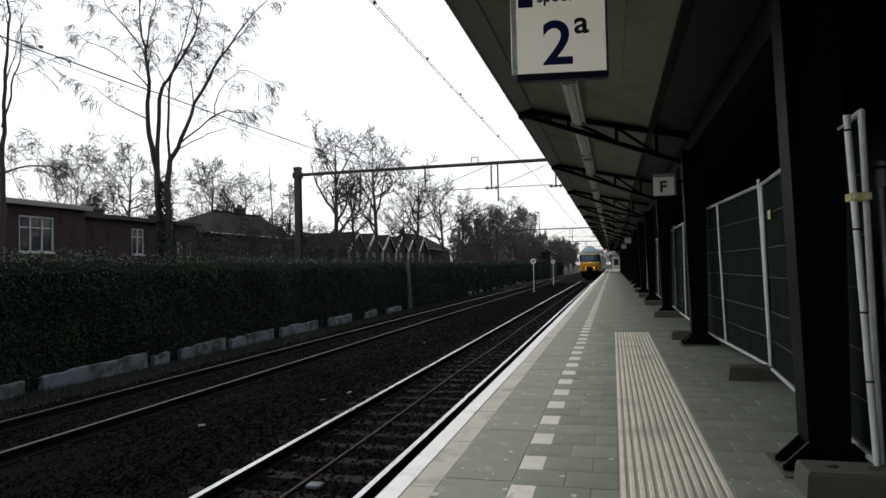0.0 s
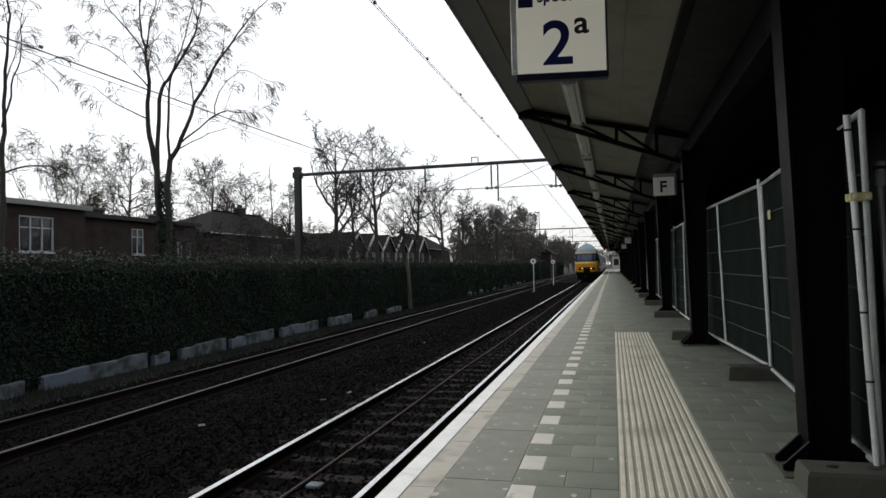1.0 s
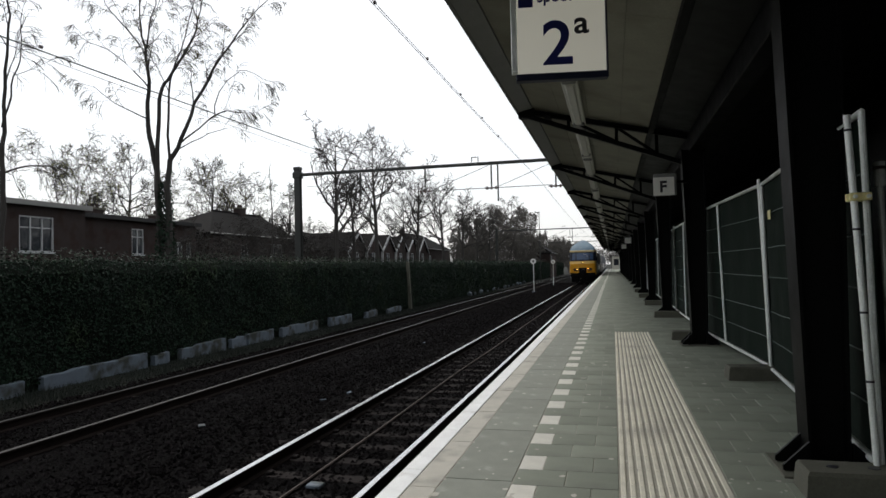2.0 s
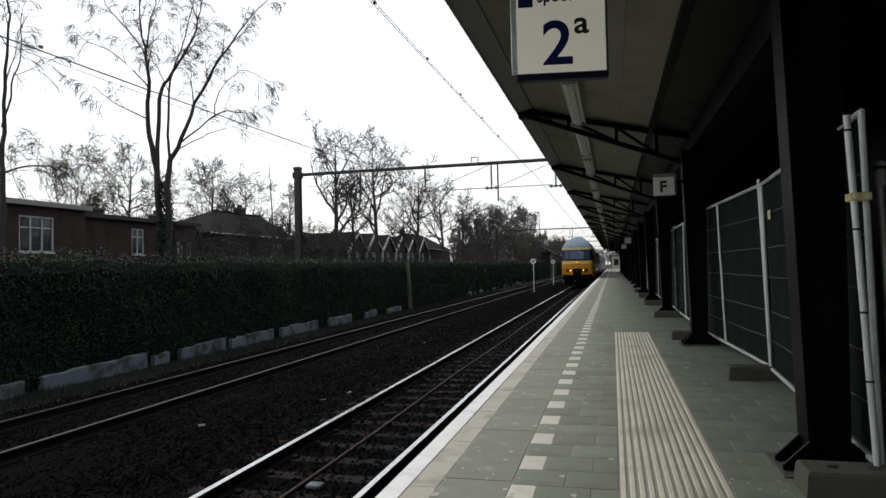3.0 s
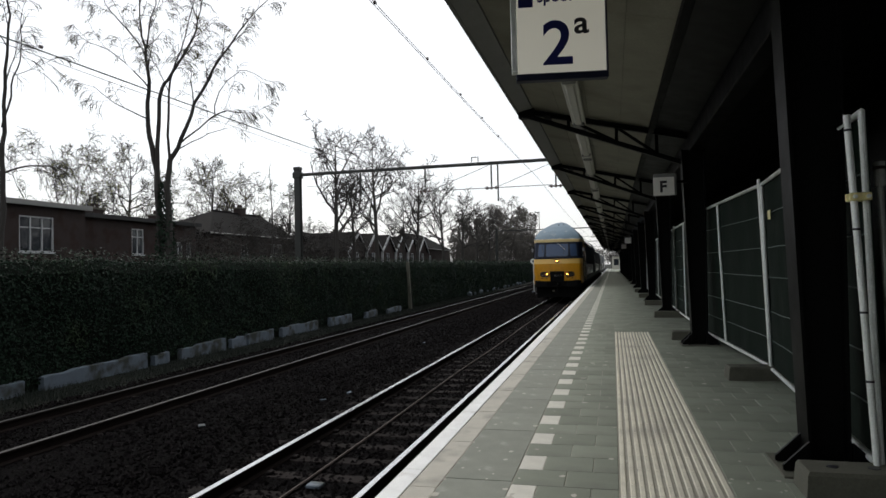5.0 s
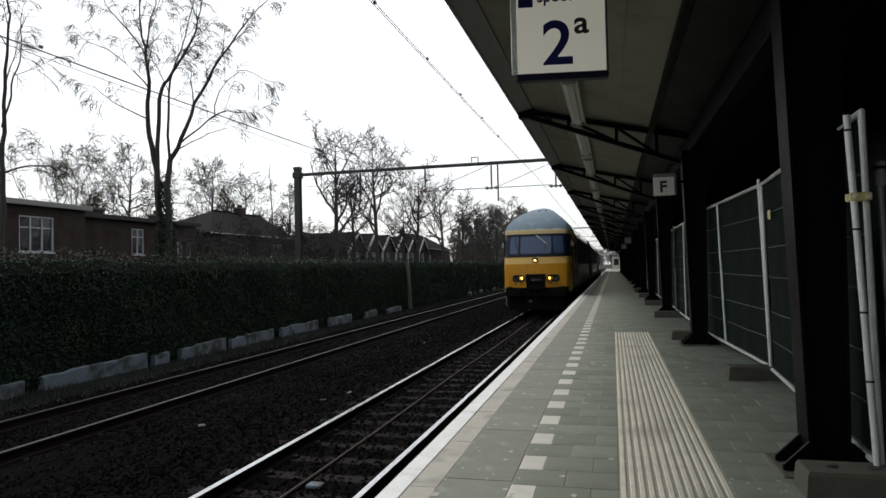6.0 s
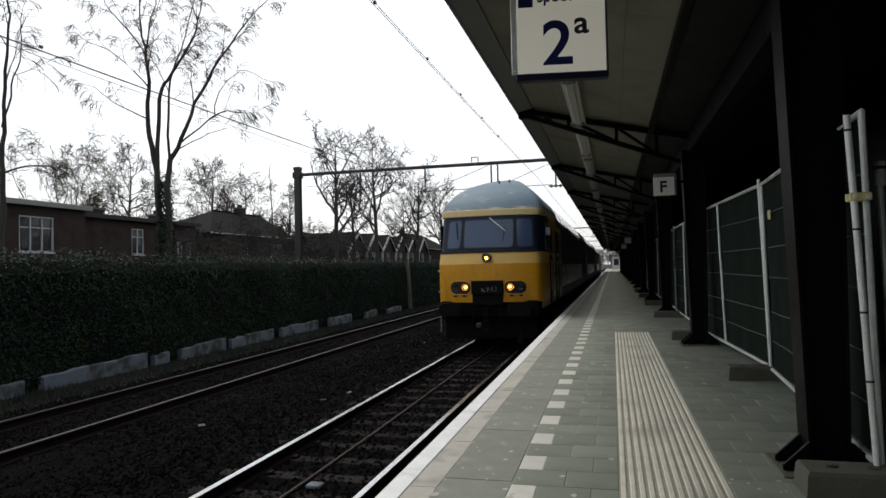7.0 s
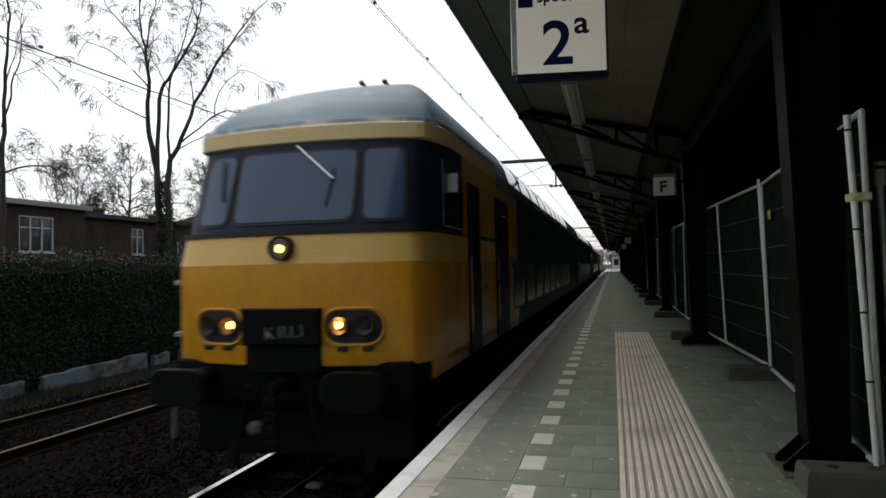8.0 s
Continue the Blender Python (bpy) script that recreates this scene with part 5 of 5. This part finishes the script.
    for x, y, h, seed in ((-41, 50, 12.5, 62), (-40, 61, 13.0, 63), (-41, 69, 12.5, 64), (-40, 78, 12.0, 65)):
        pts = [(0, 0, -0.05), (0.1, 0, h * 0.3), (-0.2, 0.1, h * 0.6), (0.1, 0.0, h * 0.82), (0, 0.05, h)]
        tree((x, y, -1.12), [(pts, [0.2, 0.16, 0.11, 0.06, 0.02], 0.3)], seed, dict(LIME, first=0.62, rise=0.22, thin=0.018), "bare spreading tree behind the houses", None, "bare trees behind the houses")
    for x, y, h, seed in ((-39, 41, 11.5, 41), (-40, 46, 12.0, 42), (-38, 57, 12.0, 44), (-39, 30.5, 9.5, 43), (-38, 64, 11.5, 46)):
        simple_tree(x, y, h, seed, SHRUB, "young tree with sparse fresh green leaves", M_BUD, "young trees", fork=0.25, spread=0.4, r=0.08, stems=5)
    for x, y, h, seed in ((-22, 32, 4.6, 71), (-21, 37, 5.2, 72), (-22.5, 42, 5.4, 73), (-22, 48.5, 5.3, 75), (-22.5, 57, 4.6, 76)):
        simple_tree(x, y, h, seed, dict(SHRUB, count=(9, 7, 6), thin=0.011, leaf=0.0, first=0.7), "bare brown shrub with dense fine twigs behind the hedge", None, "bare shrubs", fork=0.12, spread=0.42, r=0.05, stems=7)
    for x, y, h, seed in ((-18.5, 100, 11.0, 51), (-16.5, 106, 12.5, 52), (-15.5, 116, 11.5, 53), (-22, 108, 9.8, 54), (-14.6, 122, 9.0, 55), (-26, 118, 8.5, 56), (-12.5, 165, 9.0, 57), (-13.5, 178, 8.5, 58), (-15.5, 150, 9.5, 59), (-12.6, 200, 8.6, 60), (-12.4, 222, 9.0, 61)):
        made = simple_tree(x, y, h, seed, FAR, "dense brownish tree far along the railway", M_FAR_LEAF, "far trees", fork=0.15, spread=0.34, r=0.2, stems=6)
    for k in range(26):
        if -14 < -46 + 2.6 * k + 1.5 * math.sin(k * 4) < 14:
            continue
        copy_thing(made, pose(-46 + 2.6 * k + 1.5 * math.sin(k * 4), 200 + 40 * math.sin(k * 2.3) ** 2, -1.12, 0, 0, 53 * k) @ Matrix.Scale(0.75 + 0.35 * math.sin(k * 1.7) ** 2, 4))
    for k in range(11):
        copy_thing(made, pose(-28 + 4.6 * k, 345 + 18 * math.sin(k * 2.1), -1.12, 0, 0, 71 * k) @ Matrix.Scale(0.95 + 0.3 * math.sin(k * 1.3), 4))


M_FAR_LEAF = material("dull_brown_foliage", (0.12, 0.115, 0.085), 0.8, vary=0.3, scale=0.6, fine=8, island=0.35, bump=0)


# ---- houses ----
def facade(name, parent, x, t, y0, y1, z0, z1, holes, mat, label=""):
    """Wall in the plane x, t thick towards -x, with openings (ya, yb, za, zb) cut through it."""
    bm = bmesh.new()
    ys = sorted({y0, y1, *[h[0] for h in holes], *[h[1] for h in holes]})
    zs = sorted({z0, z1, *[h[2] for h in holes], *[h[3] for h in holes]})
    for ya, yb in zip(ys, ys[1:]):
        for za, zb in zip(zs, zs[1:]):
            ym, zm = (ya + yb) / 2, (za + zb) / 2
            if not any(h[0] < ym < h[1] and h[2] < zm < h[3] for h in holes):
                box(bm, x - t, x, ya, yb, za, zb)
    bmesh.ops.remove_doubles(bm, verts=bm.verts, dist=0.001)
    return part(name, bm, mat, parent, label)


def house_window(parent, x, ya, yb, za, zb, bars=(1, 1), thick=0.07):
    w = part("window", boxed(x - 0.13, x - 0.11, ya, yb, za, zb), M_PANE, parent, "dark reflecting window pane")
    bm = bmesh.new()
    for a, b, c, d in ((ya, ya + thick, za, zb), (yb - thick, yb, za, zb), (ya + thick, yb - thick, za, za + thick), (ya + thick, yb - thick, zb - thick, zb)):
        box(bm, x - 0.12, x - 0.03, a, b, c, d)
    part("frame", bm, M_OLD_TRIM, w, "white painted frame")
    for k in range(1, bars[0] + 1):
        y = ya + (yb - ya) * k / (bars[0] + 1)
        part("mullion", boxed(x - 0.105, x - 0.04, y - 0.035, y + 0.035, za + thick, zb - thick), M_OLD_TRIM, w)
    for k in range(1, bars[1] + 1):
        z = zb - (zb - za) * 0.32 * k
        part("transom", boxed(x - 0.105, x - 0.045, ya + thick, yb - thick, z - 0.03, z + 0.03), M_OLD_TRIM, w)
    part("sill", boxed(x - 0.1, x + 0.06, ya - 0.05, yb + 0.05, za - 0.08, za - 0.004, 0.01), M_OLD_TRIM, w)
    return w


def body_walls(h, x, depth, y0, y1, z1, holes, mat=None):
    mat = mat or M_BRICK
    wl = facade("wall", h, x, 0.25, y0, y1, -1.3, z1, holes, mat, "brown brick wall")
    bm = bmesh.new()
    box(bm, x - depth, x - 0.25, y0, y0 + 0.25, -1.3, z1)
    box(bm, x - depth, x - 0.25, y1 - 0.25, y1, -1.3, z1)
    box(bm, x - depth, x - depth + 0.25, y0 + 0.25, y1 - 0.25, -1.3, z1)
    box(bm, x - depth + 0.25, x - 0.25, y0 + 0.25, y1 - 0.25, 0.9, 1.0)
    part("wall", bm, mat, h, "brown brick side walls")
    return wl


def chimney(h, x, y, z0, z1):
    c = part("chimney", boxed(x - 0.35, x + 0.35, y - 0.45, y + 0.45, z0, z1, 0.02), M_BRICK, h)
    part("chimney_cap", boxed(x - 0.42, x + 0.42, y - 0.52, y + 0.52, z1 + 0.003, z1 + 0.1, 0.01), M_CONCRETE, c)
    for d in (-0.2, 0.2):
        part("chimney_pot", tube(bmesh.new(), (x, y + d, z1 + 0.1), (x, y + d, z1 + 0.38), 0.11, 0.09, n=10), M_BRICK, c)


def flat_house(x, depth, y0, y1, z1, windows, chimneys=(), label=""):
    h = empty("house", (0, 0, 0), label, "house", "houses behind the hedge")
    body_walls(h, x, depth, y0, y1, z1, [w[:4] for w in windows])
    r = part("roof", boxed(x - depth - 0.2, x + 0.35, y0 - 0.15, y1 + 0.15, z1 + 0.003, z1 + 0.16, 0.02), M_ROOFING, h)
    part("eaves_board", boxed(x + 0.352, x + 0.39, y0 - 0.15, y1 + 0.15, z1 - 0.06, z1 + 0.2, 0.006), M_FASCIA if y1 < 31 else M_ROOFING, r, "eaves board")
    for ya, yb, za, zb, bars in windows:
        house_window(h, x, ya, yb, za, zb, bars)
    for cy, cz in chimneys:
        chimney(h, x - 2.2, cy, z1 + 0.1, cz)
    return h


def roof_part(h, x, depth, y0, y1, z0, z1, hip, over=0.35):
    """Pitched roof with its ridge along y, hipped by the given lengths, as a shell with thickness."""
    xa, xb, xm = x + over, x - depth - over, x - depth / 2
    ya, yb = y0 - over, y1 + over
    bm = bmesh.new()
    v = [bm.verts.new(p) for p in ((xa, ya, z0), (xa, yb, z0), (xb, yb, z0), (xb, ya, z0), (xm, ya + hip[0], z1), (xm, yb - hip[1], z1),
                                   (xa, ya, z0 - 0.12), (xa, yb, z0 - 0.12), (xb, yb, z0 - 0.12), (xb, ya, z0 - 0.12))]
    for f in ((0, 1, 5, 4), (2, 3, 4, 5), (1, 2, 5), (3, 0, 4), (0, 6, 7, 1), (1, 7, 8, 2), (2, 8, 9, 3), (3, 9, 6, 0), (9, 8, 7, 6)):
        bm.faces.new([v[i] for i in f])
    bmesh.ops.recalc_face_normals(bm, faces=bm.faces)
    r = part("roof", bm, M_ROOF_TILE, h, "dark tiled roof")
    part("gutter", tube(bmesh.new(), (xa + 0.06, ya, z0 - 0.06), (xa + 0.06, yb, z0 - 0.06), 0.06, n=8), M_FASCIA, r)
    part("ridge", tube(bmesh.new(), (xm, ya + hip[0], z1), (xm, yb - hip[1], z1), 0.1, n=8), M_ROOF_TILE, r)
    return r


def pitched_house(x, depth, y0, y1, z0, z1, hip, windows=(), chimneys=(), label=""):
    h = empty("house", (0, 0, 0), label, "house", "houses behind the hedge")
    body_walls(h, x, depth, y0, y1, z0 - 0.14, [w[:4] for w in windows])
    roof_part(h, x, depth, y0, y1, z0, z1, hip)
    for ya, yb, za, zb, bars in windows:
        house_window(h, x, ya, yb, za, zb, bars)
    for cy, cz in chimneys:
        chimney(h, x - depth / 2, cy, z1 - 0.6, cz)
    return h


def gable_house(x, y0, width, eave, peak):
    """Narrow house whose gable with white barge boards faces the track."""
    h = empty("gabled_house", (x, y0, 0), "narrow brick house with white barge boards on its gable", "house", "gabled row houses")
    d, w = 5.5, width
    win = (w * 0.36, w * 0.64, 1.9, 3.2)
    facade("wall", h, 0, 0.25, 0, w, -1.3, eave, [win], M_BRICK)
    bm = bmesh.new()
    loft(bm, [[(xx, 0.01, eave), (xx, w - 0.01, eave), (xx, w / 2, peak)] for xx in (0, -0.25)])
    part("gable", bm, M_BRICK, h)
    for ya in (0.0, w - 0.25):
        part("wall", boxed(-d, -0.25, ya, ya + 0.25, -1.3, eave), M_BRICK, h)
    for s in (0, 1):
        a, b = (0.3, -0.25 if s == 0 else w + 0.25, eave - 0.35), (0.3, w / 2, peak + 0.12)
        bm = bmesh.new()
        loft(bm, [[(xx, a[1], a[2]), (xx, b[1], b[2]), (xx, b[1], b[2] + 0.12), (xx, a[1], a[2] + 0.12)] for xx in (0.25, -d)])
        r = part("roof", bm, M_ROOF_TILE, h)
        part("barge_board", bar(bmesh.new(), (0.3, a[1], a[2]), (0.3, b[1], b[2]), 0.07, (0.36, 0.14)[s]), M_OLD_TRIM, r, "white barge board")
    part("corner_board", boxed(0.004, 0.3, -0.2, -0.004, 1.2, eave - 0.3, 0.01), M_OLD_TRIM, h, "white board at the house corner")
    house_window(h, 0, *win, bars=(1, 1))
    return h


def houses():
    flat_house(-28, 9, 8, 30.6, 4.85, [(26.4, 28.5, 2.5, 4.3, (2, 1)), (16.0, 18.1, 2.5, 4.3, (2, 1))], (), "brown brick house with a flat roof and white windows")
    flat_house(-28.6, 8, 30.8, 41.5, 4.58, [(35.0, 36.1, 2.5, 4.1, (1, 1)), (39.2, 40.0, 2.4, 3.4, (1, 0)), (40.4, 41.0, 2.4, 3.4, (0, 0))], ((34.4, 5.3), (40.2, 5.3)), "brown brick house with a chimney and a white sash window")
    pitched_house(-28.3, 6, 42.6, 55.4, 4.2, 6.3, (5.5, 0.3), [(47.0, 48.0, 2.4, 3.4, (1, 0)), (51.6, 53.8, 2.5, 3.6, (2, 0))], ((51.8, 6.75),), "brick house with a steep dark tiled roof")
    pitched_house(-36, 8, 80, 101, 4.2, 6.3, (0.4, 0.4), [(83 + 5 * k, 85 + 5 * k, 2.2, 3.6, (1, 0)) for k in range(3)], ((92, 6.9),), "long brick terrace with a low tiled roof")
    first = gable_house(-28, 68.2, 5.0, 3.7, 5.3)
    for k in range(1, 6):
        copy_thing(first, pose(-28, 68.2 + 5.4 * k, 0.05 * k))
    pitched_house(-31, 7, 104, 128, 4.6, 7.3, (5.0, 8.0), [(112, 113.6, 2, 3.4, (1, 0))], ((108, 7.9),), "brick house with a broad hipped roof")
    pitched_house(-11.5, 6, 128, 142, 3.6, 5.8, (1.5, 2.0), [(131, 132.4, 1.8, 3.1, (1, 0))], (), "dark brick house beside the hedge far along")
    b = empty("station_building", (2.9, 158, 0), "pale low station building at the far platform end", "building")
    part("wall", boxed(-3.0, 6, 0, 0.3, -0.012, 2.9), M_COPING, b, "pale wall")
    part("roof", boxed(-3.4, 6.4, -0.4, 5, 2.905, 3.1, 0.03), M_ROOFING, b)
    for k in range(5):
        part("window", boxed(-2.6 + 1.5 * k, -1.5 + 1.5 * k, -0.03, -0.004, 0.9, 2.3, 0.01), M_PANE, b)


# ---- overhead line ----
def gantry(label):
    g = empty("catenary_gantry", (0, 0, 0), label, "gantry", "catenary gantries")
    BX, BZ = -14.9, 5.97
    bm = bmesh.new()
    for s in (-1, 1):
        box(bm, BX - 0.14, BX + 0.14, s * 0.13 - 0.012, s * 0.13 + 0.012, -1.2, 6.2)
    box(bm, BX - 0.012, BX + 0.012, -0.117, 0.117, -1.2, 6.2)
    part("mast", bm, M_MAST, g)
    part("mast_cap", boxed(BX - 0.17, BX + 0.17, -0.17, 0.17, 6.2, 6.36, 0.02), M_MAST, g)
    part("mast_collar", boxed(BX - 0.2, BX + 0.2, -0.2, 0.2, 5.8, 6.1, 0.02), M_MAST, g)
    part("mast", boxed(4.1, 4.36, -0.13, 0.13, -0.02, 6.2, 0.01), M_MAST, g)
    part("beam", boxed(BX + 0.1, 4.2, -0.1, 0.1, BZ - 0.065, BZ + 0.065, 0.01), M_MAST, g)
    bm = bmesh.new()
    for a, b in (((-6.15, 0.1), (-6.15, 0.32)), ((-5.85, 0.1), (-5.85, 0.32)), ((-6.17, 0.32), (-5.83, 0.32))):
        tube(bm, (a[0], 0, BZ + a[1]), (b[0], 0, BZ + b[1]), 0.02, n=6)
    part("top_frame", bm, M_MAST, g)
    for x, z in ((-11.6, 4.75), (-8.39, 4.9), (-5.25, 4.9), (-4.95, 4.22), (-2.34, 4.84)):
        d = part("drop_tube", tube(bmesh.new(), (x, 0, BZ - 0.09), (x, 0, z), 0.035, n=8), M_MAST, g)
        if z > 4.8:
            bm = bmesh.new()
            for k in range(3):
                tube(bm, (x - 0.22 + 0.2 * k - 0.02, 0, z - 0.06), (x - 0.22 + 0.2 * k + 0.06, 0, z - 0.06), 0.075, n=10)
            tube(bm, (x - 0.32, 0, z - 0.06), (x + 0.32, 0, z - 0.06), 0.03, n=8)
            part("insulator", bm, M_INSULATOR, d, "brown porcelain insulator")
    for x0, x1 in ((-8.1, -5.5), (-5.0, -2.5)):
        a = part("registration_arm", tube(bmesh.new(), (x0, 0, 4.84), (x1, 0, 4.84), 0.016, n=6), M_MAST, g)
        part("stay", tube(bmesh.new(), (x0 + 0.1, 0, 4.9), (x1 + 0.1, 0, BZ - 0.1), 0.012, n=6), M_WIRE, a)
    return g


def wire(x, z, sag, posts, label, r=0.006):
    bm = bmesh.new()
    for y0, y1 in zip(posts, posts[1:]):
        last = None
        for i in range(13):
            u = i / 12
            p = (x, y0 + (y1 - y0) * u, z - sag * 4 * u * (1 - u))
            if last:
                tube(bm, last, p, r, n=5, caps=False)
            last = p
    w = tagged(part("overhead_wire", bm, M_WIRE), label=label, category="wire", group="overhead wires")
    return w


def overhead():
    g = gantry("steel catenary gantry spanning both tracks")
    g.matrix_basis = pose(0, 30, 0)
    for y in (88, 140, -30):
        copy_thing(g, pose(0, y, 0))
    spans = [-30, 30, 88, 140, 170]
    for x, z, s, lab in ((NEAR_X, 5.12, 0.22, "thin messenger wire above the platform track"), (NEAR_X - 0.035, 5.12, 0.22, "thin twin wire above the platform track"),
                         (FAR_X, 4.86, 0.4, "thin messenger wire above the second track"), (FAR_X + 0.05, 4.4, 0.02, "thin contact wire above the second track")):
        if not (x > -7 and z < 5) and not (x < -7 and z < 4.5):
            wire(x, z, s, spans, lab, 0.011 if x < -7 else 0.0048)
        else:
            wire(x, z, s, spans, lab, 0.0045)
    for x, y, z in ((NEAR_X, 8.6, 4.93), (NEAR_X, 11.3, 4.96), (NEAR_X, 13.96, 4.98), (NEAR_X, 16.4, 4.99), (NEAR_X, 18.9, 5.0), (FAR_X, 7.78, 4.55)):
        bm = box(bmesh.new(), x - 0.02, x + 0.02, y - 0.03, y + 0.03, z - 0.025, z + 0.015, 0.006)
        tagged(part("wire_clamp", bm, M_INSULATOR), label="small dark clamp on the overhead wire", category="clamp", group="wire clamps")


def street_lamp(x, y, h):
    p = empty("street_lamp", (x, y, -1.12), "tall thin grey street lamp far along the railway", "street lamp")
    part("pole", tube(bmesh.new(), (0, 0, 0), (0, 0, h), 0.07, 0.04, n=8), M_MAST, p)
    part("lamp_head", boxed(-0.45, 0.1, -0.1, 0.1, h, h + 0.1, 0.03), M_MAST, p)


street_lamp(-9.6, 92, 9.6)
hedge()
verge()
concrete_post(-11.4, 37, 2.72, -0.12)
round_sign(-6.4, 55.8)
round_sign(-6.44, 75.4)
trees()
houses()
overhead()

platform()
motions()
